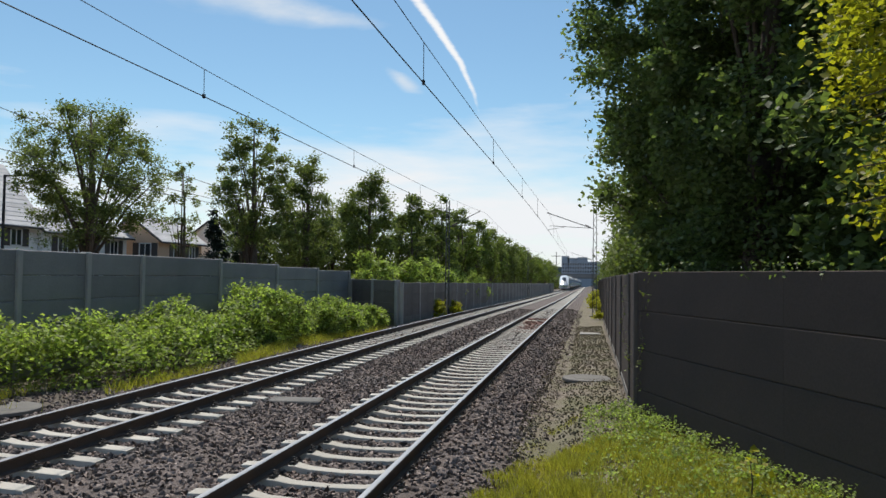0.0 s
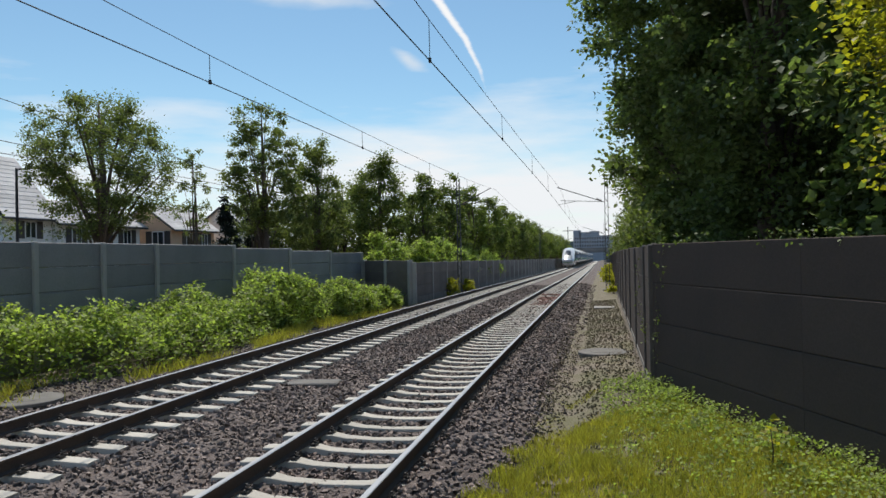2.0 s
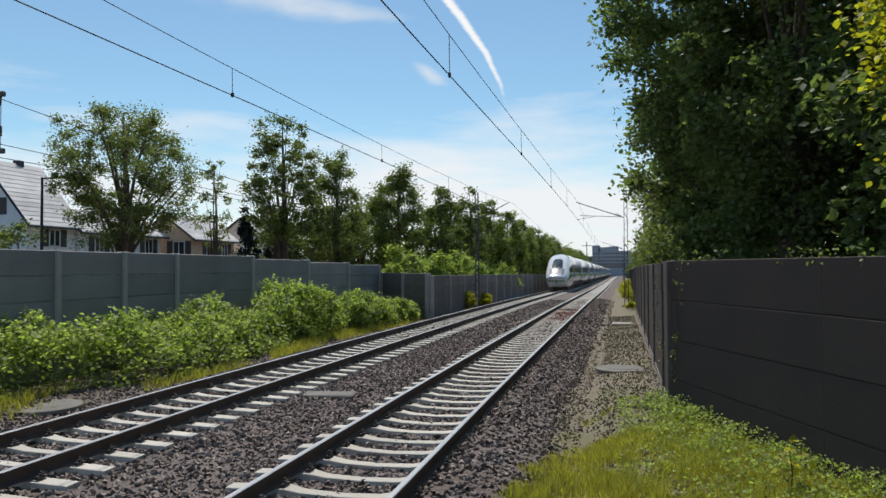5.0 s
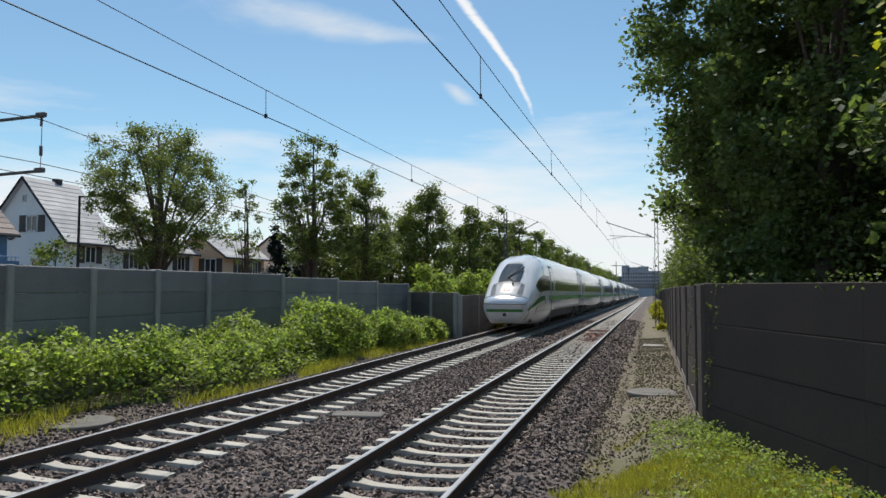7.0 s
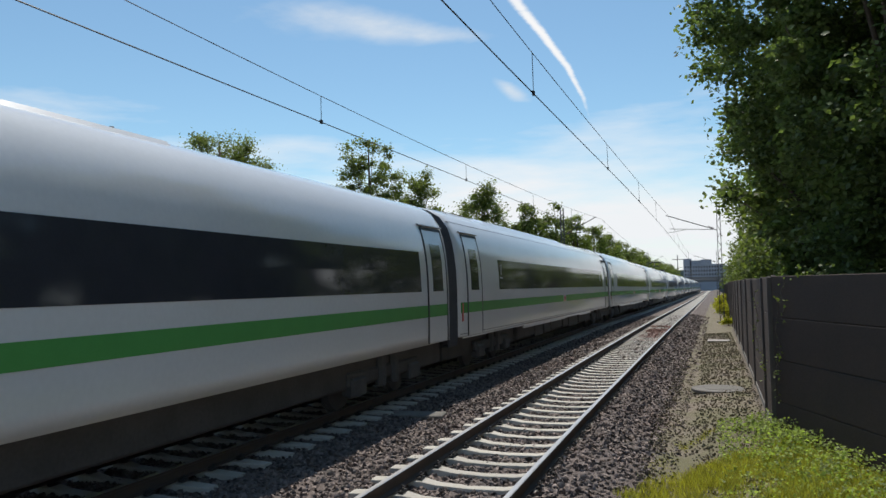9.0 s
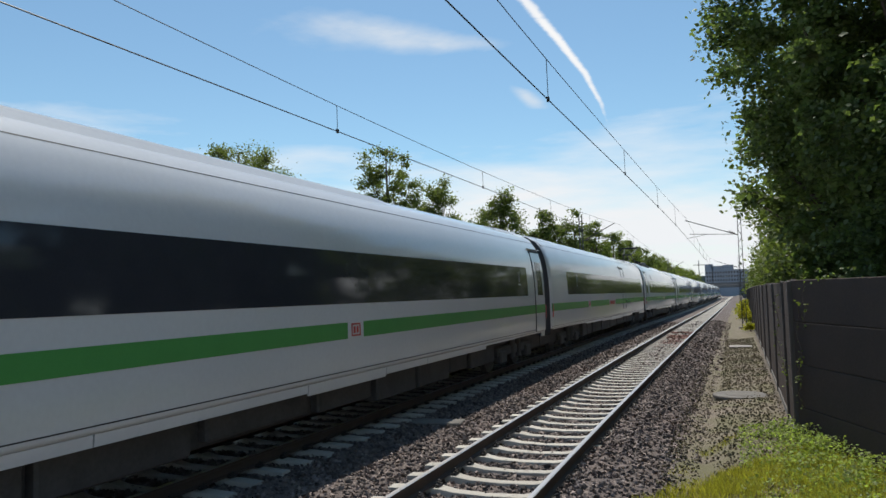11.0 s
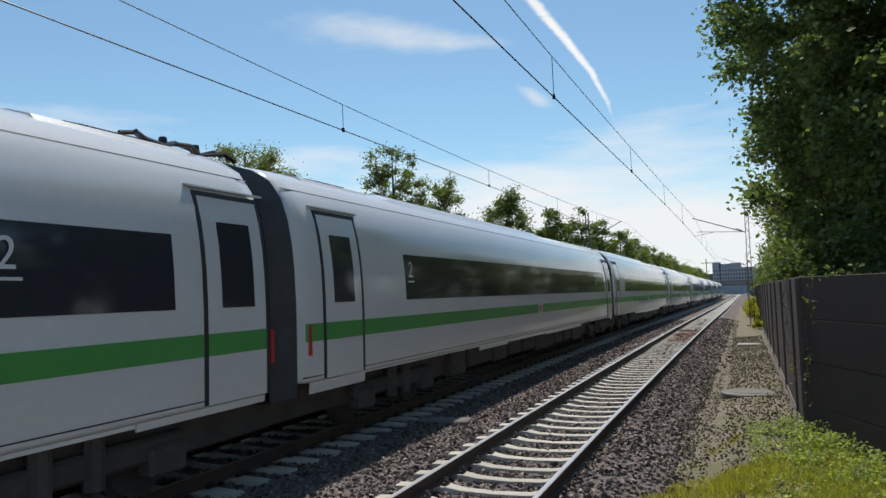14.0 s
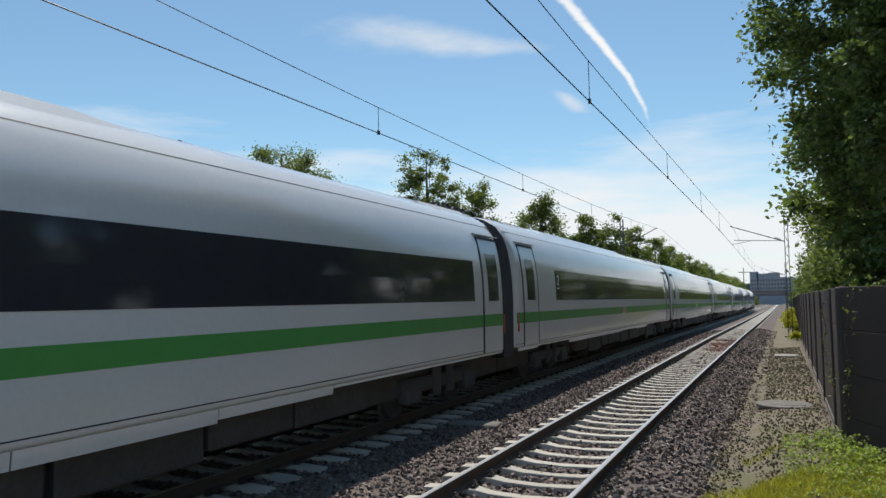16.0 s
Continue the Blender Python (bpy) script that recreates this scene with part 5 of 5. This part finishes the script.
def middle_car(index):
    rs = random.Random(50 + index)
    car = empty("train_car", label="white high-speed train car with dark window band and green stripe", category="train car", group="cars of the train")
    y0, y1 = 0.04, CAR - 0.56
    bm = bmesh.new()
    ins = [(0.0, 0.93), (0.12, 0.985), (0.4, 1.0)]
    prof = shell_profile()
    rows = []
    for y, k in [(y0 + a, b) for a, b in ins] + [(y1 - a, b) for a, b in ins[::-1]]:
        rows.append([bm.verts.new((x * k, y, 1.9 + (z - 1.9) * (0.5 + k / 2))) for x, z in prof])
    for a, b in zip(rows, rows[1:]):
        for i in range(len(prof) - 1):
            bm.faces.new((a[i], a[i + 1], b[i + 1], b[i]))
    for r in (rows[0], rows[-1]):
        bm.faces.new(r)
    for a, b in zip(rows, rows[1:]):
        bm.faces.new((a[0], b[0], b[-1], a[-1]))
    bmesh.ops.recalc_face_normals(bm, faces=bm.faces)
    part("body", bm, "shell", car, smooth=True)
    both = index not in (3,)
    w0, w1 = 3.6, CAR - (1.7 if not both else 2.75 if index < 4 else 2.4)
    if index in (3, 4):
        w0 = 3.0 if index == 4 else 2.75
    for s in (-1, 1):
        bm = bmesh.new()
        strip(bm, s, w0, w1, 2.1, 2.95)
        band = part("window_band", bm, "band", car)
        bm = bmesh.new()
        for a, b in (((y0 + 0.2, 11.9), (13.86, y1 - 0.2)) if index == 3 else ((y0 + 0.2, y1 - 0.2),)):
            bm = bmesh.new()
            strip(bm, s, a, b, 1.54, 1.80)
            part("green_stripe", bm, "green", car)
        if both:
            add_door(car, s, 0.76)
        if both:
            add_door(car, s, CAR - 1.88)
        bm = bmesh.new()
        for a in (0.30, CAR - 0.66):
            bm = bmesh.new()
            strip(bm, s, a, a + 0.07, 1.34, 1.78, 0.012, 1)
            part("marker_plate", bm, "red", car, "small red marker plate")
        for a in (w0 + (1.64 if index == 3 else 1.25 if index == 4 else 0.12),) + ((w1 - 1.0,) if index < 3 else (w1 - 2.1,) if index in (4, 5) else ()):
            numeral(band, s, a if s > 0 else a + 0.25, "1" if index < 4 else "2")
    bm = bmesh.new()
    ring = [(x * 0.975, 1.9 + (z - 1.9) * 0.985) for x, z in shell_profile(0.75)]
    rows = []
    for k in range(21):
        q = 0.975 if k % 2 else 1.0
        rows.append([bm.verts.new((x * q, -0.58 + 0.0315 * k, 1.9 + (z - 1.9) * q)) for x, z in ring])
    for a, b in zip(rows, rows[1:]):
        for i in range(len(ring)):
            j = (i + 1) % len(ring)
            bm.faces.new((a[i], a[j], b[j], b[i]))
    bmesh.ops.recalc_face_normals(bm, faces=bm.faces)
    part("gangway_bellows", bm, "bellows", car)
    if index == 3:
        service_door(car)
        lettered(car, "restaurant", 12.12, 1.565, 0.345)
    stripe_plate(car, 6.85 if index == 3 else 13.1)
    if index == 4:
        roof_symbols(car)
    body_lines(car, y0, y1)
    skirt_and_under(car, y0, y1, rs)
    for y in (3.6, CAR - 3.6):
        add_bogie(car, y)
    roof_gear(car, index, rs)
    return car


def roof_gear(car, index, rs):
    for a, b in ((1.2, 3.4), (CAR - 3.6, CAR - 1.4)):
        bm = bmesh.new()
        sweep(bm, [(-0.8, 4.03), (-0.68, 4.15), (-0.33, 4.245), (0.33, 4.245), (0.68, 4.15), (0.8, 4.03)], [(0, a, 0), (0, b, 0)])
        bmesh.ops.recalc_face_normals(bm, faces=bm.faces)
        part("roof_cover", bm, "roof", car)
        bm = bmesh.new()
        for k in range(12):
            y = (a + b) / 2 - 0.45 + k * 0.075
            tube(bm, [(0.36, y, 4.24), (0.67, y, 4.156)], 0.014, 4)
        part("roof_grille", bm, "dark_metal", car, "dark slatted roof vent")
    bm = bmesh.new()
    a = 10.6 if index == 4 else 4.5
    up = 4.245 if index == 3 else 4.285
    sweep(bm, [(-0.9, up - 0.31), (-0.76, up - 0.135), (-0.34, up), (0.34, up), (0.76, up - 0.135), (0.9, up - 0.31)], [(0, a - 0.5, -0.07), (0, a, 0), (0, 15.0, 0), (0, 15.9, -0.07)])
    bmesh.ops.recalc_face_normals(bm, faces=bm.faces)
    part("roof_housing", bm, "shell", car)
    if index == 4:
        pantograph(car)
        bm = bmesh.new()
        y = 3.4
        while y < 9.6:
            w = rs.uniform(0.3, 0.9)
            hgt = rs.uniform(0.12, 0.34)
            box(bm, -0.5, 0.75, y, y + w, 4.0, 4.06 + hgt, 0.03)
            for k in range(3):
                tube(bm, [(0.5, y + 0.1 * k, 4.05), (0.5, y + 0.1 * k, 4.44)], 0.05, 6)
            y += w + rs.uniform(0.1, 0.5)
        tube(bm, [(0.4, 3.0, 4.42), (0.4, 6.5, 4.46), (0.4, 10.0, 4.42), (0.4, 10.9, 4.2)], 0.03, 5)
        part("roof_equipment", bm, "dark_metal", car, "black high-voltage roof equipment")
    if index >= 4:
        bm = bmesh.new()
        for x, k in ((0.30, 0.0), (0.52, 1.1)):
            tube(bm, [(x + 0.05 * math.sin(3 * q + k), CAR - 2.1 + 0.24 * q, 4.24 - 0.06 * (x > 0.4) + 0.05 * (1 + math.sin(1.9 * q + k))) for q in range(9)], 0.032, 6)
        for q in (0.5, 1.1):
            tube(bm, [(0.42, CAR - 2.0 + q, 4.18), (0.42, CAR - 2.0 + q, 4.33)], [0.07, 0.05], 8)
        part("roof_cable", bm, "dark_metal", car, "black roof cable on insulators")


def pantograph(car):
    bm = bmesh.new()
    box(bm, -0.55, 0.55, 3.1, 4.9, 4.12, 4.2, 0.02)
    for s in (-1, 1):
        tube(bm, [(s * 0.40, 4.25, 4.2), (s * 0.25, 2.45, 4.85)], [0.05, 0.035], 6)
        tube(bm, [(s * 0.25, 2.45, 4.85), (s * 0.45, 4.7, 5.42)], [0.045, 0.025], 6)
    tube(bm, [(0, 3.7, 4.2), (0, 2.55, 4.78)], 0.025, 5)
    tube(bm, [(-0.34, 2.45, 4.85), (0.34, 2.45, 4.85)], 0.06, 6)
    tube(bm, [(-0.45, 4.7, 5.42), (0.45, 4.7, 5.42)], 0.035, 6)
    frame_arm = part("pantograph", bm, "dark_metal", car, "raised black single-arm pantograph")
    for dy in (-0.2, 0.3):
        bm = bmesh.new()
        tube(bm, [(-0.95, 4.7 + dy, 5.24), (-0.75, 4.7 + dy, 5.42), (-0.5, 4.7 + dy, 5.48), (0.5, 4.7 + dy, 5.48), (0.75, 4.7 + dy, 5.42), (0.95, 4.7 + dy, 5.24)], 0.03, 6)
        part("contact_strip", bm, "dark_metal", frame_arm)


def end_car(flip):
    car = empty("train_end_car", label="white streamlined train head with windscreen and green stripe" if not flip else "white streamlined rear car of the train", category="train car", group="cars of the train")
    L = END_CAR
    # nose: stations from the tip backwards: y, width factor, roof height, lower edge
    st = [(0.0, 0.62, 1.38, 0.62), (0.10, 0.74, 1.62, 0.48), (0.35, 0.83, 1.84, 0.40), (0.8, 0.895, 2.16, 0.36), (1.4, 0.94, 2.58, 0.34), (2.1, 0.97, 3.02, 0.34), (3.0, 0.985, 3.50, 0.34), (4.0, 0.995, 3.86, 0.36), (5.2, 1.0, 4.14, 0.40), (6.6, 1.0, 4.25, 0.62), (7.4, 1.0, 4.25, 0.92), (L - 0.8, 1.0, 4.25, 0.95), (L - 0.52, 0.985, 4.23, 0.95), (L - 0.40, 0.93, 4.1, 0.95)]
    def tuck(y, z):
        """The apron draws in towards the tip below the lip."""
        return 1 - 0.34 * max(0, (1.35 - z) / 0.95) ** 2 * max(0, 1 - y / 3.2)

    def back(y, z):
        """The apron slopes back below the lip."""
        return 0.24 * max(0, (1.36 - z) / 0.9) * max(0, 1 - y / 1.6)

    bm = bmesh.new()
    rows = []
    n = 21
    for y, w, top, low in st:
        ring = []
        for i in range(n):
            u = i / (n - 1)
            z = low + (top - low) * (1 - (1 - u) ** 1.25)
            # full section height maps onto the station's own height
            mapped = 0.45 + (4.25 - 0.45) * ((z - low) / (top - low))
            b = min(max((6.6 - y) / 3.6, 0), 1)
            zf = mapped * b + z * (1 - b)
            x = half_width(max(zf, 0.45)) * w * tuck(y, z)
            ring.append((x, z))
        full = ring + [(-x, z) for x, z in ring[-2::-1]]
        rows.append([bm.verts.new((x, y + back(y, z), z)) for x, z in full])
    for a, b in zip(rows, rows[1:]):
        for i in range(len(a) - 1):
            bm.faces.new((a[i], a[i + 1], b[i + 1], b[i]))
        bm.faces.new((a[0], b[0], b[-1], a[-1]))
    bm.faces.new(rows[0])
    bm.faces.new(rows[-1])
    bmesh.ops.recalc_face_normals(bm, faces=bm.faces)
    body = part("body", bm, "shell", car, smooth=True)
    # white apron below the lip coloured grey in place of its shade
    body.data.materials.append(M["visor_nose_shade"])
    for p in body.data.polygons:
        if p.center.y < 0.36 and p.center.z < 1.36:
            p.material_index = 1

    def top_z(y):
        return float(np.interp(y, [s[0] for s in st], [s[2] for s in st]))

    def wide(y, z):
        w, top, low = (float(np.interp(y, [s[0] for s in st], [s[k] for s in st])) for k in (1, 2, 3))
        mapped = 0.45 + (4.25 - 0.45) * min(max((z - low) / (top - low), 0), 1)
        b = min(max((6.6 - y) / 3.6, 0), 1)
        zf = mapped * b + z * (1 - b)
        return half_width(max(zf, 0.45)) * w * tuck(y, z)

    def patch(name, outline, material, out, label="", parent=car):
        """A panel on the nose: rows of (y, x0, x1) lying on the upper surface."""
        b2 = bmesh.new()
        rr = []
        for y, x0, x1 in outline:
            line = []
            for k in range(9):
                x = x0 + (x1 - x0) * k / 8
                lo, hi = 1.0, top_z(y)
                if abs(x) < wide(y, hi) + 1e-4:
                    z = hi
                else:
                    a, c = lo, hi
                    for _ in range(24):
                        mid = (a + c) / 2
                        if wide(y, mid) > abs(x):
                            a = mid
                        else:
                            c = mid
                    z = a
                line.append(b2.verts.new((x, y - out * 0.6, z + out)))
            rr.append(line)
        for a, c in zip(rr, rr[1:]):
            for k in range(8):
                b2.faces.new((a[k], a[k + 1], c[k + 1], c[k]))
        bmesh.ops.solidify(b2, geom=b2.faces[:], thickness=-0.02)
        return part(name, b2, material, parent, label, smooth=False)

    def side_patch(name, s, rows_, material, out, label=""):
        """A panel on the flank: rows of (y, z0, z1)."""
        b2 = bmesh.new()
        rr = []
        for y, z0, z1 in rows_:
            rr.append([b2.verts.new((s * (wide(y, z0 + (z1 - z0) * k / 4) + out), y + back(y, z0), z0 + (z1 - z0) * k / 4)) for k in range(5)])
        for a, c in zip(rr, rr[1:]):
            for k in range(4):
                b2.faces.new((a[k], a[k + 1], c[k + 1], c[k]))
        bmesh.ops.solidify(b2, geom=b2.faces[:], thickness=0.015 * s)
        return part(name, b2, material, car, label)

    patch("windscreen", [(1.36, -0.58, 0.58), (1.85, -0.62, 0.62), (2.4, -0.60, 0.60), (2.9, -0.53, 0.53), (3.15, -0.44, 0.44)], "windscreen", 0.012, "raked windscreen mirroring the sky")
    patch("visor", [(3.18, -0.43, 0.43), (3.46, -0.36, 0.36)], "visor_nose_shade", 0.012, "grey visor strip above the windscreen")
    patch("windscreen_sill", [(1.22, -0.60, 0.60), (1.345, -0.62, 0.62)], "grey_letter", 0.012)
    patch("nose_panel", [(0.5, -0.42, 0.42), (0.85, -0.44, 0.44), (1.19, -0.48, 0.48)], "roof", 0.008, "grey panel below the windscreen")
    for s in (-1, 1):
        patch("headlamp", [(0.46, s * 0.56, s * 0.82), (0.8, s * 0.58, s * 0.84), (1.22, s * 0.64, s * 0.86)], "grey_letter", 0.01, "slanted headlamp strip")
        for k in range(4):
            x = s * (0.66 + 0.05 * k)
            patch("vent_slit", [(1.12, x, x + s * 0.025), (1.34, x, x + s * 0.025)], "seam", 0.016)
    patch("emblem", [(0.66, -0.15, 0.15), (0.86, -0.15, 0.15)], "red", 0.013, "plain red-framed emblem")
    patch("emblem", [(0.685, -0.12, 0.12), (0.835, -0.12, 0.12)], "roof", 0.017)
    b3 = bmesh.new()
    tube(b3, [(0.26, 1.08, 2.42), (0.2, 1.42, 2.66)], 0.05, 6)
    tube(b3, [(0.2, 1.40, 2.64), (-0.1, 1.62, 2.78), (0.62, 2.62, 3.37)], 0.025, 5)
    part("wiper", b3, "dark_metal", car)
    # lip across the nose, its sheen in the colour; the body below is greyed for shade
    def front_y(x, z):
        """Where the nose surface lies at this side offset and height."""
        lo, hi = 0.0, 2.4
        for _ in range(30):
            mid = (lo + hi) / 2
            if wide(mid, z) >= abs(x) and top_z(mid) >= z:
                hi = mid
            else:
                lo = mid
        return hi + back(hi, z)
    xs = np.linspace(-1.13, 1.13, 25)
    b3 = bmesh.new()
    rr = []
    for x in xs:
        e = 1 - (abs(x) / 1.13) ** 3
        line = []
        for z, o in ((1.38, 0.0), (1.385, 0.10 * e + 0.012), (1.43, 0.13 * e + 0.014), (1.55 + 0.03 * e, 0.09 * e + 0.012), (1.66 + 0.08 * e, 0.02 * e + 0.01), (1.70 + 0.1 * e, 0.0)):
            line.append(b3.verts.new((x, front_y(x, z) - o, z)))
        rr.append(line)
    for a, c in zip(rr, rr[1:]):
        for k in range(5):
            b3.faces.new((a[k], a[k + 1], c[k + 1], c[k]))
    bmesh.ops.recalc_face_normals(b3, faces=b3.faces)
    part("nose_lip", b3, "lip_sheen", car, "white lip across the nose, its sheen put into the colour", smooth=True)
    b3 = bmesh.new()
    tube(b3, [(x, front_y(x, 1.375) - 0.002, 1.375) for x in np.linspace(-1.1, 1.1, 23)], 0.014, 5)
    part("flap_seam", b3, "seam", car)
    b3 = bmesh.new()
    tube(b3, [(x, front_y(x, z) - 0.004, z) for x, z in ((x, 1.705 + 0.1 * (1 - (abs(x) / 1.13) ** 3)) for x in np.linspace(-1.1, 1.1, 23))], 0.013, 5)
    part("lip_seam", b3, "seam", car)
    b3 = bmesh.new()
    rr = [[b3.verts.new((x, front_y(x, z) - 0.006, z)) for z in (0.98, 1.03, 1.08, 1.12)] for x in np.linspace(-0.95, 0.95, 31)]
    for a, c in zip(rr, rr[1:]):
        for k in range(3):
            b3.faces.new((a[k], a[k + 1], c[k + 1], c[k]))
    bmesh.ops.solidify(b3, geom=b3.faces[:], thickness=0.004)
    part("front_stripe", b3, "green", car)
    b3 = bmesh.new()
    box(b3, -0.10, 0.10, front_y(0, 0.88) - 0.012, front_y(0, 0.88) + 0.1, 0.76, 0.97, 0.03)
    part("coupler_hatch", b3, "dark_metal", car)
    for s in (-1, 1):
        for y0, y1 in ((0.50, 0.64), (0.74, 0.88)):
            patch("headlamp_glass", [(y0, s * 0.67, s * 0.80), (y1, s * 0.69, s * 0.82)], "lamp", 0.016)
    for s in (-1, 1):
        side_patch("cab_window", s, [(2.2, 2.30, 2.34), (2.5, 2.12, 2.48), (2.8, 1.99, 2.60), (3.5, 2.03, 2.8), (4.3, 2.07, 2.93), (5.0, 2.1, 2.97), (6.0, 2.1, 2.97), (6.9, 2.1, 2.97)], "band", 0.008, "pointed dark window band behind the cab")
        side_patch("green_stripe", s, [(0.30, 1.01, 1.13), (0.5, 1.08, 1.19), (0.75, 1.15, 1.26), (1.1, 1.21, 1.36), (1.5, 1.27, 1.47), (2.0, 1.36, 1.6), (2.6, 1.43, 1.69), (3.4, 1.5, 1.78), (4.0, 1.53, 1.8), (4.65, 1.54, 1.80)], "green", 0.012)
        add_door(car, s, 7.25)
        b3 = bmesh.new()
        add_door(car, s, L - 1.88)
        strip(b3, s, 9.05, L - 2.3, 2.1, 2.95)
        part("window_band", b3, "band", car)
        b3 = bmesh.new()
        strip(b3, s, 8.43, L - 0.8, 1.54, 1.80)
        part("green_stripe", b3, "green", car)
        b3 = bmesh.new()
        strip(b3, s, 6.3, 7.19, 1.54, 1.80)
        part("green_stripe", b3, "green", car)
        for pts in ([(4.95, 4.05), (5.0, 3.8), (4.9, 3.4), (4.7, 2.99)], [(3.4, 2.04), (2.6, 1.6), (1.9, 1.15), (1.7, 0.8)], [(0.5, 1.7), (0.62, 1.3), (0.6, 0.9), (0.45, 0.55)]):
            b3 = bmesh.new()
            tube(b3, [(s * (wide(y, z) + 0.002), y, z) for y, z in pts], 0.014, 5)
            part("panel_seam", b3, "seam", car)
        # lettering and logo as plain grey shapes
        b3 = bmesh.new()
        numeral(car, s, 9.2 if s > 0 else 9.45, "1")
        for a, b in ((4.82, 4.93), (5.08, 5.5), (5.62, 6.0)):
            strip(b3, s, a, b, 1.35, 1.85, 0.014, 1)
        part("lettering", b3, "grey_letter", car, "plain grey emblem shapes on the flank")
        b3 = bmesh.new()
        strip(b3, s, 1.5, 8.0, 0.98, 1.0, 0.004, 1, 0.01)
        part("panel_seam", b3, "seam", car)
    b3 = bmesh.new()
    box(b3, -1.15, 1.15, 1.2, L - 0.5, 0.42, 0.95, 0.04)
    part("equipment_box", b3, "under", car)
    for y in (6.4, L - 3.6):
        add_bogie(car, y)
    if flip:
        for ob in car.children:
            ob.matrix_basis = Matrix.Rotation(math.pi, 4, "Z") @ Matrix.Translation((0, -L, 0))
    b3 = bmesh.new()
    sweep(b3, [(-0.8, 4.03), (-0.68, 4.15), (-0.33, 4.25), (0.33, 4.25), (0.68, 4.15), (0.8, 4.03)], [(0, 10, 0), (0, 17, 0)])
    bmesh.ops.recalc_face_normals(b3, faces=b3.faces)
    part("roof_cover", b3, "roof", car)
    return car


train = [end_car(False)] + [middle_car(i) for i in range(1, CARS - 1)] + [end_car(True)]


def car_pose(y):
    """Pose of a car whose leading end is at y: it sits on the rails at two points."""
    a, b = y + 3.6, y + CAR - 3.6
    pa, pb = Vector((FAR_X + tx(max(a, 0)), a, tz(max(a, 0)))), Vector((FAR_X + tx(max(b, 0)), b, tz(max(b, 0))))
    d = (pb - pa).normalized()
    yaw, pitch = math.atan2(-d.x, d.y), math.asin(d.z)
    turn = Euler((pitch, 0, yaw)).to_matrix().to_4x4()
    return Matrix.Translation(pa - d * 3.6) @ turn


def motions():
    times = [0.0, 0.5, 1.0, 1.5, 2.0, 2.5, 3.0, 3.5, 4.0, 4.5, 5.0, 5.5, 6.0, 6.5, 7.0, 7.5, 8.0, 8.5, 9.0, 9.5, 10.0, 10.5, 11.0, 11.5, 12.0, 12.5, 13.0, 13.5, 14.0, 14.5, 15.0, 15.5, 16.0]
    for i, car in enumerate(train):
        ahead = 0 if i == 0 else END_CAR + CAR * (i - 1)
        walk(car, [(t, car_pose(nose_y(t) + ahead)) for t in times])


motions()
